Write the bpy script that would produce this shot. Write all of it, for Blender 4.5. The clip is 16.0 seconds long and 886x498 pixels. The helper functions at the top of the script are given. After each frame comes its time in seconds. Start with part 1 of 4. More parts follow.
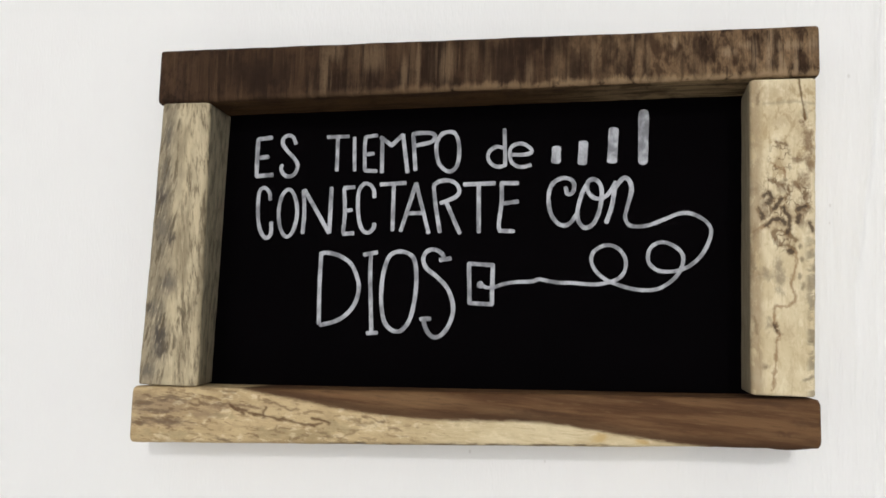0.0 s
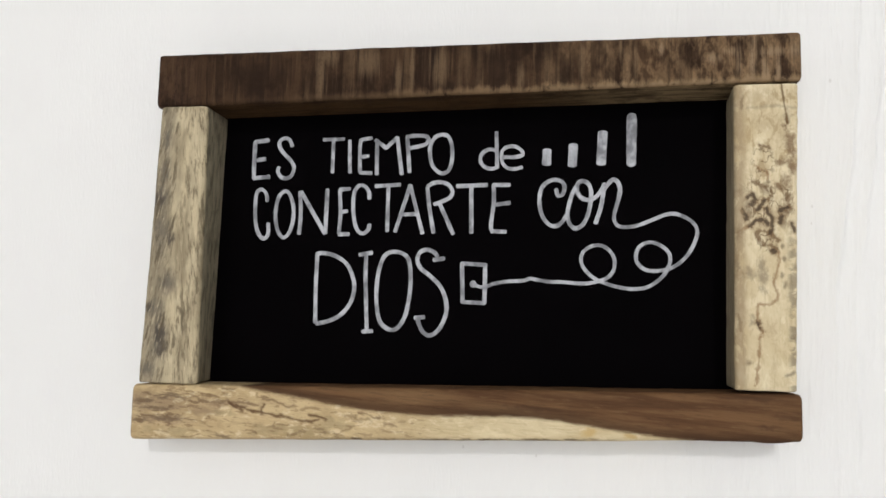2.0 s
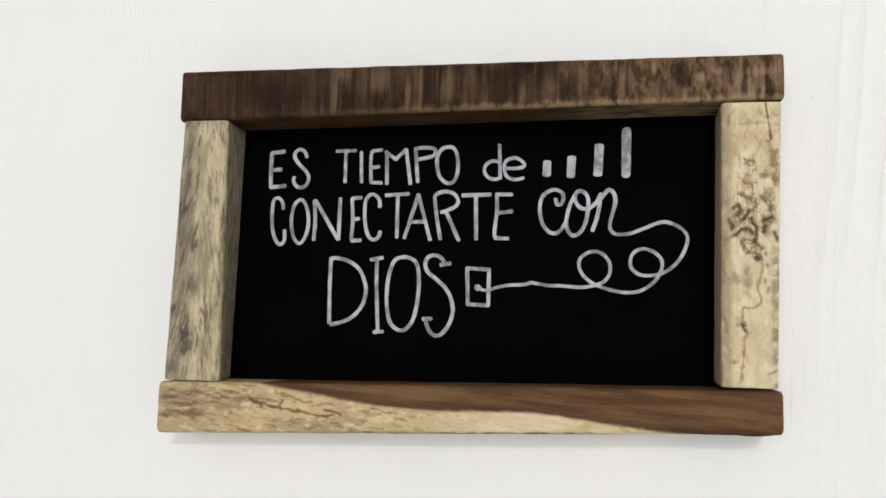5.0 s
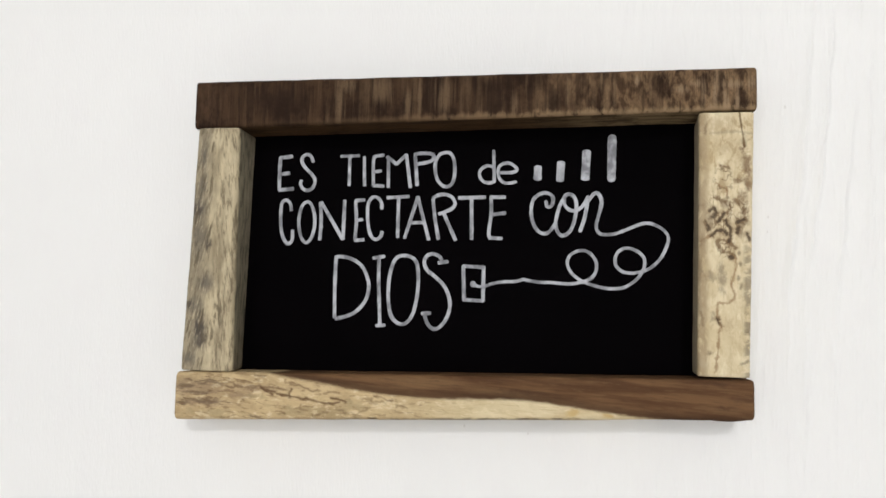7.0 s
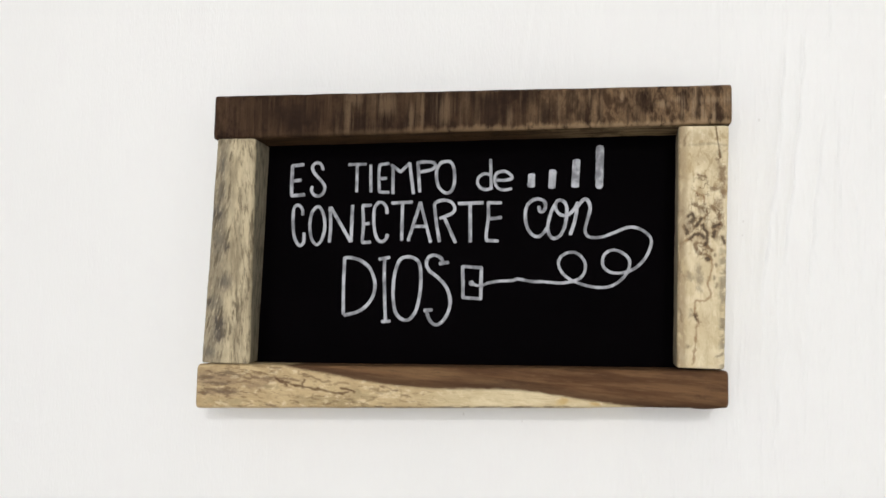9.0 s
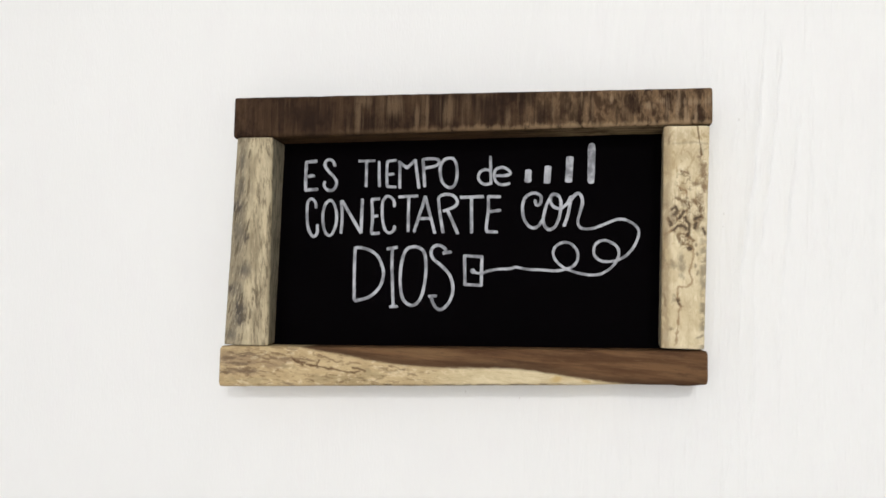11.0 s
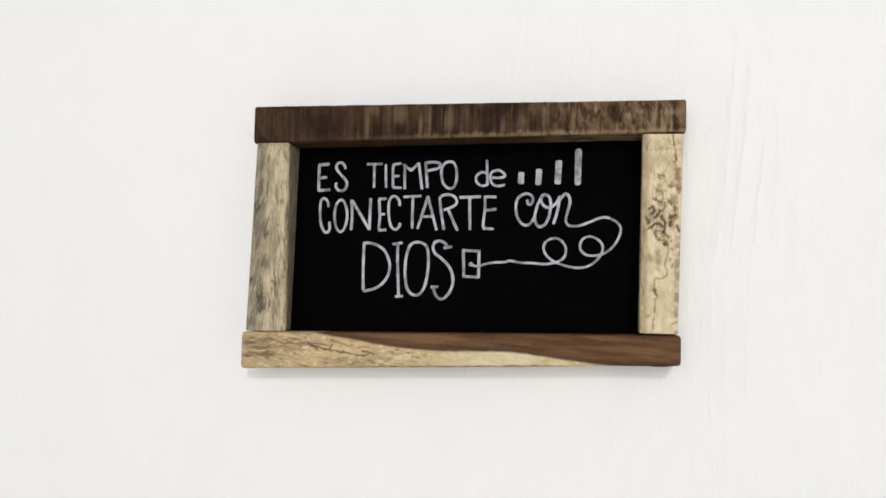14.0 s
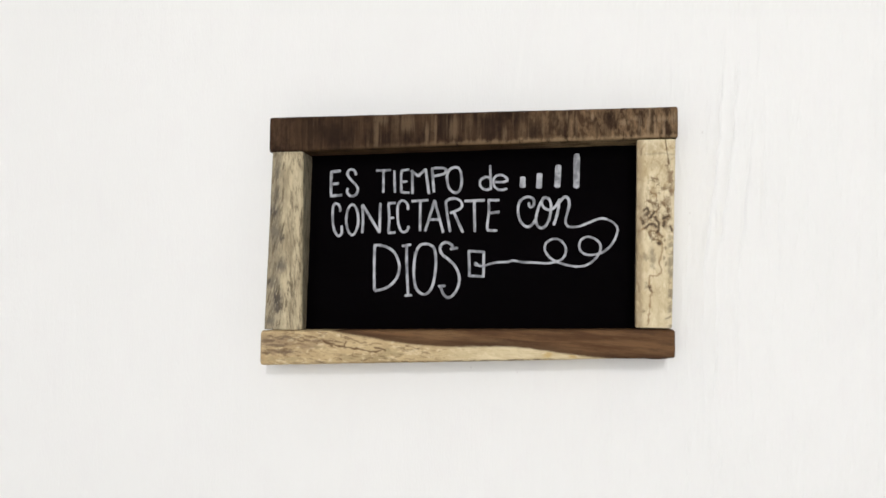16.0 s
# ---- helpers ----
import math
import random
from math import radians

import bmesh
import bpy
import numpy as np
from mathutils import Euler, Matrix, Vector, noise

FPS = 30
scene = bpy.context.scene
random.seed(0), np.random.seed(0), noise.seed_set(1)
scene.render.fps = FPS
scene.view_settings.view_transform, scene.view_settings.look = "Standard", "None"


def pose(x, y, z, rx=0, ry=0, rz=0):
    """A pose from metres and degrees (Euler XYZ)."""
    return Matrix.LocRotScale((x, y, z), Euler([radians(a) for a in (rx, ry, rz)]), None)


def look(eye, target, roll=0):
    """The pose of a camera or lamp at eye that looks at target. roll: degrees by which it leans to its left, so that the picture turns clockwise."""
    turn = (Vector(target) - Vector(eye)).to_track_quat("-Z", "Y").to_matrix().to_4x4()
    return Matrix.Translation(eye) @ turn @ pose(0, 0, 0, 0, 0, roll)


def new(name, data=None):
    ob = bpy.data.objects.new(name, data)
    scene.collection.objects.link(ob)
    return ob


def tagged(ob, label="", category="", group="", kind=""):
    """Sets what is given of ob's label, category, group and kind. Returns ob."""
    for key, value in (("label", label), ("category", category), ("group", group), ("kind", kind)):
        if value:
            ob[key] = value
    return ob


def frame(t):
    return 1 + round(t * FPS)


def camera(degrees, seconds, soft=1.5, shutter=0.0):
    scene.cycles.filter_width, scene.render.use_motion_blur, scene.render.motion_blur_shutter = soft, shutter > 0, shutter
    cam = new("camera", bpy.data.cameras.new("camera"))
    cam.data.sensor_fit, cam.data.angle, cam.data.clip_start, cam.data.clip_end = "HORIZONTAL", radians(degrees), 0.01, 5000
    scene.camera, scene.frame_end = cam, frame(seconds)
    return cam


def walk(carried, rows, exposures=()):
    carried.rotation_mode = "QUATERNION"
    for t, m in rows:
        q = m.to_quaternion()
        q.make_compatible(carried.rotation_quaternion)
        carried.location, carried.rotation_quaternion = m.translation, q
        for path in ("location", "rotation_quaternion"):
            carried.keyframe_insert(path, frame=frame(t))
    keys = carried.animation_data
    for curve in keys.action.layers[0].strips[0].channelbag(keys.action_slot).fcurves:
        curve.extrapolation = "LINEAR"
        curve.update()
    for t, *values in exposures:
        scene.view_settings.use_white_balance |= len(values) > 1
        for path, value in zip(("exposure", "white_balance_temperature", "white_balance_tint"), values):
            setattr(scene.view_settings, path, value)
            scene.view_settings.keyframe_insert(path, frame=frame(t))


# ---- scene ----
cam = camera(61.89, 16.0, soft=1.6)
PATH = [
    (0, (0.05979, -0.41651, 1.34930), (-0.28887, 1.54391, 1.53682), 1.46),
    (0.5, (0.06040, -0.41831, 1.34945), (-0.28417, 1.54273, 1.53803), 1.42),
    (1, (0.06031, -0.42089, 1.35043), (-0.27590, 1.54204, 1.53447), 1.32),
    (1.5, (0.06049, -0.42368, 1.35035), (-0.27088, 1.54032, 1.53168), 1.27),
    (2, (0.06120, -0.42677, 1.34939), (-0.26866, 1.53727, 1.53304), 1.30),
    (2.5, (0.06180, -0.43041, 1.35043), (-0.27078, 1.53338, 1.53191), 1.29),
    (3, (0.06116, -0.43493, 1.35180), (-0.27445, 1.52873, 1.52904), 1.35),
    (3.5, (0.06084, -0.43913, 1.35207), (-0.27669, 1.52426, 1.52863), 1.43),
    (4, (0.06026, -0.44440, 1.35245), (-0.27347, 1.51973, 1.52796), 1.41),
    (6.5, (0.06634, -0.47861, 1.35499), (-0.26102, 1.48840, 1.50900), 1.26),
    (7, (0.06797, -0.48821, 1.35447), (-0.25858, 1.47910, 1.50637), 1.28),
    (7.5, (0.07041, -0.49700, 1.35381), (-0.25956, 1.46973, 1.50581), 1.34),
    (8, (0.07065, -0.50797, 1.35514), (-0.25434, 1.45990, 1.50307), 1.27),
    (8.5, (0.07162, -0.51789, 1.35623), (-0.25110, 1.45064, 1.50023), 1.23),
    (9, (0.07306, -0.52833, 1.35553), (-0.25003, 1.44035, 1.49668), 1.25),
    (11.5, (0.07970, -0.58223, 1.35311), (-0.25013, 1.38763, 1.45740), 1.17),
    (12, (0.07899, -0.59356, 1.35370), (-0.25066, 1.37661, 1.45255), 1.15),
    (12.5, (0.07962, -0.60262, 1.35133), (-0.24714, 1.36779, 1.45482), 1.28),
    (13, (0.08220, -0.61204, 1.35298), (-0.24226, 1.35919, 1.44765), 1.28),
    (13.5, (0.08318, -0.62134, 1.35133), (-0.23582, 1.35060, 1.44973), 1.29),
    (14, (0.08726, -0.63001, 1.35049), (-0.23839, 1.34088, 1.44831), 1.24),
    (14.5, (0.09029, -0.63865, 1.35210), (-0.24263, 1.33137, 1.44261), 1.12),
    (15, (0.09033, -0.64870, 1.35398), (-0.24517, 1.32120, 1.43728), 0.90),
    (15.5, (0.09030, -0.65713, 1.35362), (-0.24676, 1.31243, 1.43853), 0.68),
    (16, (0.09081, -0.66625, 1.35349), (-0.24536, 1.30339, 1.44006), 0.54),
]
walk(cam, [(t, look(eye, target, roll)) for t, eye, target, roll in PATH],
     [(0.0, 0.0), (4.0, 0.02), (9.0, 0.06), (16.0, 0.08)])

# ---- light ----
world = bpy.data.worlds.new("world")
scene.world = world
world.use_nodes = True
wn = world.node_tree.nodes
sky = wn.new("ShaderNodeTexSky")
sky.sky_type, sky.sun_disc = "NISHITA", False
sky.sun_elevation, sky.sun_rotation = radians(50), radians(200)
wn["Background"].inputs["Strength"].default_value = 0.08
world.node_tree.links.new(sky.outputs[0], wn["Background"].inputs["Color"])


def area_lamp(name, m, width, height, watts, colour, shape="RECTANGLE"):
    data = bpy.data.lights.new(name, "AREA")
    data.shape, data.size, data.size_y, data.energy, data.color = shape, width, height, watts, colour
    ob = new(name, data)
    ob.matrix_world = m
    return ob


# Added soft frontal fill behind the camera, and one small lamp under the ceiling.
area_lamp("front_fill", look((-0.05, -3.6, 1.65), (-0.05, 0.0, 1.65)), 2.4, 1.7, 49.0, (1.0, 0.995, 0.998))
area_lamp("room_lamp", look((0.68, -3.2, 2.52), (0.0, 0.0, 1.4)), 0.11, 0.11, 24.0, (1.0, 0.99, 0.985), "DISK")


# ---- materials ----
class Nodes:
    """A small writer of node materials; coordinates are the object's own, in metres."""

    def __init__(self, name, roughness=0.7, specular=0.3):
        self.mat = bpy.data.materials.new(name)
        self.mat.use_nodes = True
        self.tree = self.mat.node_tree
        self.bsdf = self.tree.nodes["Principled BSDF"]
        self.bsdf.inputs["Roughness"].default_value = roughness
        self.bsdf.inputs["Specular IOR Level"].default_value = specular
        self.place = self.tree.nodes.new("ShaderNodeTexCoord").outputs["Object"]
        split = self.tree.nodes.new("ShaderNodeSeparateXYZ")
        self.tree.links.new(self.place, split.inputs[0])
        self.x, self.y, self.z = split.outputs

    def put(self, value, socket):
        if isinstance(value, bpy.types.NodeSocket):
            self.tree.links.new(value, socket)
        else:
            socket.default_value = value

    def math(self, op, a, b=0.0, c=0.0, clamp=False):
        n = self.tree.nodes.new("ShaderNodeMath")
        n.operation, n.use_clamp = op, clamp
        for value, socket in zip((a, b, c), n.inputs):
            self.put(value, socket)
        return n.outputs[0]

    def noise(self, scale, stretch=(1, 1, 1), detail=3.0, rough=0.55, warp=0.0, offset=(0, 0, 0), tilt=0.0):
        m = self.tree.nodes.new("ShaderNodeMapping")
        self.put(self.place, m.inputs["Vector"])
        m.inputs["Scale"].default_value, m.inputs["Location"].default_value = stretch, offset
        if tilt:
            turned = self.tree.nodes.new("ShaderNodeVectorRotate")
            turned.rotation_type = "Y_AXIS"
            turned.inputs["Angle"].default_value = radians(-tilt)
            self.put(self.place, turned.inputs["Vector"])
            self.put(turned.outputs[0], m.inputs["Vector"])
        n = self.tree.nodes.new("ShaderNodeTexNoise")
        self.put(m.outputs[0], n.inputs["Vector"])
        n.inputs["Scale"].default_value, n.inputs["Detail"].default_value = scale, detail
        n.inputs["Roughness"].default_value, n.inputs["Distortion"].default_value = rough, warp
        return n.outputs["Fac"]

    def step(self, value, low, high):
        """0 below low, 1 above high, smooth between; high may lie below low."""
        n = self.tree.nodes.new("ShaderNodeMapRange")
        n.interpolation_type = "SMOOTHSTEP"
        flip = high < low
        self.put(value, n.inputs["Value"])
        n.inputs["From Min"].default_value, n.inputs["From Max"].default_value = min(low, high), max(low, high)
        n.inputs["To Min"].default_value, n.inputs["To Max"].default_value = (1, 0) if flip else (0, 1)
        return n.outputs["Result"]

    def mix(self, factor, a, b, blend="MIX"):
        n = self.tree.nodes.new("ShaderNodeMix")
        n.data_type, n.blend_type = "RGBA", blend
        self.put(factor, n.inputs[0])
        self.put((*a, 1) if isinstance(a, tuple) else a, n.inputs[6])
        self.put((*b, 1) if isinstance(b, tuple) else b, n.inputs[7])
        return n.outputs[2]

    def times(self, *values):
        out = values[0]
        for v in values[1:]:
            out = self.math("MULTIPLY", out, v)
        return out

    def vector(self, op, *values):
        n = self.tree.nodes.new("ShaderNodeVectorMath")
        n.operation = op
        for value, socket in zip(values, n.inputs):
            self.put(value, socket)
        return n.outputs["Value"] if op in ("LENGTH", "DOT_PRODUCT") else n.outputs[0]

    def wander(self, size, reach):
        """The place on the broad face, pushed about by noise, so that marks laid on it lose their drawn look."""
        n = self.tree.nodes.new("ShaderNodeTexNoise")
        self.put(self.place, n.inputs["Vector"])
        n.inputs["Scale"].default_value, n.inputs["Detail"].default_value = 1 / size, 2.0
        moved = self.vector("MULTIPLY_ADD", n.outputs["Color"], (reach, 0, reach), self.place)
        return self.vector("SUBTRACT", moved, (reach / 2, 0, reach / 2))

    def after(self, done, place):
        """The same place, worked out only once done is known: one mark after another, so that the shader needs little memory."""
        if not isinstance(done, bpy.types.NodeSocket):
            return place
        return self.vector("MULTIPLY_ADD", done, (1e-9, 0, 1e-9), place)

    def lines(self, place, *paths):
        """The distance in metres from the nearest of some drawn lines; their corners (x, z) in millimetres."""
        flat, near = self.vector("MULTIPLY", place, (1, 0, 1)), 0.05
        for path in paths:
            for (ax, az), (bx, bz) in zip(path, path[1:]):
                dx, dz = (bx - ax) / 1000, (bz - az) / 1000
                square = dx * dx + dz * dz
                rest = self.vector("SUBTRACT", self.after(near, flat), (ax / 1000, 0, az / 1000))
                along = self.math("ADD", self.vector("DOT_PRODUCT", rest, (dx / square, 0, dz / square)), 0.0, clamp=True)
                far = self.vector("LENGTH", self.vector("MULTIPLY_ADD", along, (-dx, 0, -dz), rest))
                near = self.math("MINIMUM", near, far)
        return near

    def blots(self, place, *spots):
        """How far from the nearest of some oval spots (x, z, half width, half height, millimetres): 0 in its middle, 1 on its rim."""
        near = 9.0
        for x, z, wide, high in spots:
            scaled = self.vector("MULTIPLY_ADD", self.after(near, place), (1000 / wide, 0, 1000 / high), (-x / wide, 0, -z / high))
            far = self.vector("LENGTH", scaled)
            near = self.math("MINIMUM", near, far)
        return near

    def ramp(self, value, low, high):
        """0 below low, 1 above high, even between."""
        n = self.tree.nodes.new("ShaderNodeMapRange")
        self.put(value, n.inputs["Value"])
        n.inputs["From Min"].default_value, n.inputs["From Max"].default_value = low, high
        return n.outputs["Result"]

    def done(self, colour, height=None, strength=0.5, distance=0.001, rough=None):
        self.put((*colour, 1) if isinstance(colour, tuple) else colour, self.bsdf.inputs["Base Color"])
        if rough is not None:
            self.put(rough, self.bsdf.inputs["Roughness"])
        if height is not None:
            b = self.tree.nodes.new("ShaderNodeBump")
            b.inputs["Strength"].default_value, b.inputs["Distance"].default_value = strength, distance
            self.put(height, b.inputs["Height"])
            self.put(b.outputs[0], self.bsdf.inputs["Normal"])
        return self.mat


def wall_paint():
    n = Nodes("white_wall_paint", 0.6, 0.25)
    fine = n.noise(900, (1, 1, 0.25), 2)
    dashes = n.noise(260, (1, 1, 0.12), 4, 0.65, 0.3)
    broad = n.noise(7, (1, 1, 0.6), 3)
    blotch = n.noise(60, (1, 1, 0.5), 3)
    colour = n.mix(broad, (0.79, 0.789, 0.78), (0.83, 0.829, 0.822))
    colour = n.mix(n.times(n.step(blotch, 0.45, 0.75), 0.5), colour, (0.8, 0.79, 0.79))
    for sx, sz, size in ((0.206, 1.486, 0.0011), (0.195, 1.415, 0.0009), (0.1945, 1.4055, 0.0007), (0.003, 1.275, 0.001), (0.045, 1.272, 0.0008)):
        far = n.math("POWER", n.math("ADD", n.math("POWER", n.math("SUBTRACT", n.x, sx), 2.0), n.times(n.math("POWER", n.math("SUBTRACT", n.z, sz), 2.0), 0.4)), 0.5)
        colour = n.mix(n.times(n.step(far, size, size * 0.3), 0.28), colour, (0.42, 0.39, 0.36))
    # brush marks: long strokes and short dashes, heavier beside and under the sign
    right = n.step(n.math("MULTIPLY_ADD", n.z, -0.12, n.x), -0.16, 0.05)
    strokes = n.noise(95, (1, 1, 0.14), 3, 0.55, 0.5, (0.7, 0, 0.3), tilt=2)
    height = n.math("ADD", n.times(dashes, n.math("MULTIPLY_ADD", right, 0.45, 0.1)), n.times(fine, 0.2))
    height = n.math("ADD", height, n.times(strokes, n.math("MULTIPLY_ADD", right, 2.2, 0.2)))
    return n.done(colour, height, 0.6, 0.0012)


def plain_paint(name, colour):
    n = Nodes(name, 0.7, 0.2)
    tint = n.mix(n.noise(3, (1, 1, 1), 4), tuple(c * 0.93 for c in colour), colour)
    return n.done(tint, n.noise(160, (1, 1, 1), 3), 0.2, 0.001)


def dark_pallet_wood():
    """Dark brown with upright saw marks, pale worn lower edge, paler and mottled towards one end."""
    n = Nodes("dark_sawn_wood", 0.8, 0.12)
    saw = n.noise(520, (1, 0.15, 0.045), 4, 0.7)
    wide = n.noise(190, (1, 0.3, 0.07), 3, 0.6, 0.1, (0.3, 0, 0))
    patch = n.noise(48, (1, 1, 0.8), 4, 0.65)
    spots = n.noise(260, (1, 1, 0.4), 5, 0.7, 0.3)
    mottle = n.noise(190, (1, 1, 0.42), 4, 0.6, 0.3, (0.4, 0, 0.2))
    grit = n.noise(1000, (1, 1, 0.6), 3, 0.7)
    sway = n.wander(0.008, 0.0022)
    streaks = n.math("SUBTRACT", n.math("ADD", n.times(saw, 0.6), n.times(wide, 0.4)), 0.5)
    pale_end = n.step(n.math("ADD", n.x, n.times(n.math("SUBTRACT", patch, 0.5), 0.1)), 0.03, 0.13)
    colour = n.mix(n.step(patch, 0.38, 0.62), (0.021, 0.0100, 0.0052), (0.056, 0.0305, 0.0155))
    middle = n.times(n.step(n.x, -0.11, -0.05), n.math("MULTIPLY_ADD", n.step(patch, 0.4, 0.58), 0.4, 0.6))
    colour = n.mix(n.times(n.step(wide, 0.5, 0.68), middle, 0.55), colour, (0.100, 0.064, 0.035))
    colour = n.mix(n.times(pale_end, n.step(mottle, 0.38, 0.6), 0.75), colour, (0.21, 0.134, 0.072))
    colour = n.mix(n.times(pale_end, n.step(mottle, 0.56, 0.68), 0.4), colour, (0.31, 0.21, 0.122))
    colour = n.mix(n.times(pale_end, n.step(spots, 0.47, 0.34), 0.45), colour, (0.07, 0.043, 0.025))
    glow = n.math("SUBTRACT", n.blots(sway, (-74.2, 96.9, 6.6, 6.5), (-78, 85.3, 3, 14.3), (-32.7, 82.5, 2.9, 10.8), (-25, 88.6, 1.6, 14.7), (36, 80.8, 2.7, 9.9), (68.4, 87.7, 2, 13.4), (89, 95.4, 1.1, 8.5), (97, 88.4, 1.4, 13.3), (-51.1, 93.4, 7.1, 11), (-9.5, 88, 6.2, 12.7)), n.times(streaks, 3.0))
    colour = n.mix(n.times(n.step(glow, 1.3, 0.2), 0.62), colour, (0.152, 0.101, 0.058))
    flash = n.math("SUBTRACT", n.blots(sway, (156.3, 89.1, 1.3, 14.1), (149.4, 84.1, 1.4, 10), (168.7, 78.7, 1.6, 8.7), (162.6, 80, 1.3, 7.6), (136.9, 88.7, 4.4, 2.7), (144.6, 91.9, 3.3, 2.4), (166.8, 91, 4.8, 2.6), (110.6, 94.5, 2, 3.6), (176.6, 91.2, 2.6, 4.1)), n.times(streaks, 5.0))
    colour = n.mix(n.times(n.step(flash, 1.5, 0.2), 0.7), colour, (0.29, 0.204, 0.125))
    colour = n.mix(n.times(n.step(saw, 0.54, 0.72), n.math("MULTIPLY_ADD", middle, 0.2, 0.25)), colour, (0.15, 0.096, 0.054))
    colour = n.mix(n.times(n.step(saw, 0.49, 0.33), n.math("MULTIPLY_ADD", n.step(n.x, -0.03, 0.09), -0.3, 0.62)), colour, (0.013, 0.007, 0.0042))
    dim = n.math("ADD", n.blots(sway, (-127.8, 87, 40.8, 13.3), (21.4, 85, 9.1, 13.7), (59.4, 83.7, 4.4, 11), (78.6, 95.2, 2.6, 8), (120.9, 86.9, 6.1, 14.3), (147.8, 81.5, 1.6, 8.8), (173.2, 78.5, 3.2, 5.2), (95, 84.3, 2.3, 7.2), (-35.9, 83.2, 1.6, 11.5), (45.4, 89.8, 2.7, 12.4)), n.times(streaks, 4.0))
    colour = n.mix(n.times(n.step(dim, 1.3, 0.3), n.math("MULTIPLY_ADD", pale_end, -0.2, 0.62)), colour, (0.019, 0.0095, 0.0055))
    ruddy = n.times(n.step(n.x, -0.145, -0.172), n.step(spots, 0.42, 0.6))
    colour = n.mix(n.times(ruddy, 0.45), colour, (0.085, 0.047, 0.028))
    colour = n.mix(n.times(n.step(grit, 0.48, 0.32), 0.35), colour, (0.016, 0.009, 0.005))
    edge = n.math("SUBTRACT", n.z, n.math("MULTIPLY_ADD", n.x, 0.0115, 0.0752))
    edge = n.math("SUBTRACT", edge, n.times(n.math("SUBTRACT", wide, 0.5), 0.010))
    edge = n.math("SUBTRACT", edge, n.times(n.math("SUBTRACT", spots, 0.5), 0.006))
    worn = n.times(n.step(edge, 0.0022, -0.0018), n.step(n.x, -0.15, 0.05), n.step(n.y, -0.0286, -0.0296), n.step(mottle, 0.28, 0.48))
    colour = n.mix(n.times(worn, 0.8), colour, n.mix(n.step(n.x, -0.05, 0.13), (0.16, 0.1, 0.054), (0.29, 0.2, 0.115)))
    under = n.times(n.step(n.y, -0.0295, -0.028), n.step(n.z, 0.09, 0.08))
    clean = n.mix(n.step(n.x, 0.02, 0.13), (0.09, 0.05, 0.0225), (0.36, 0.265, 0.15))
    clean = n.mix(n.times(n.step(patch, 0.5, 0.36), 0.6), clean, (0.045, 0.024, 0.011))
    clean = n.mix(n.times(n.step(n.noise(200, (0.12, 1, 1), 4, 0.65), 0.54, 0.38), 0.7), clean, (0.03, 0.016, 0.008))
    colour = n.mix(n.times(under, 0.9), colour, clean)
    return n.done(colour, n.math("ADD", n.math("ADD", saw, n.times(wide, 0.6)), n.times(spots, 0.8)), 0.75, 0.0009)


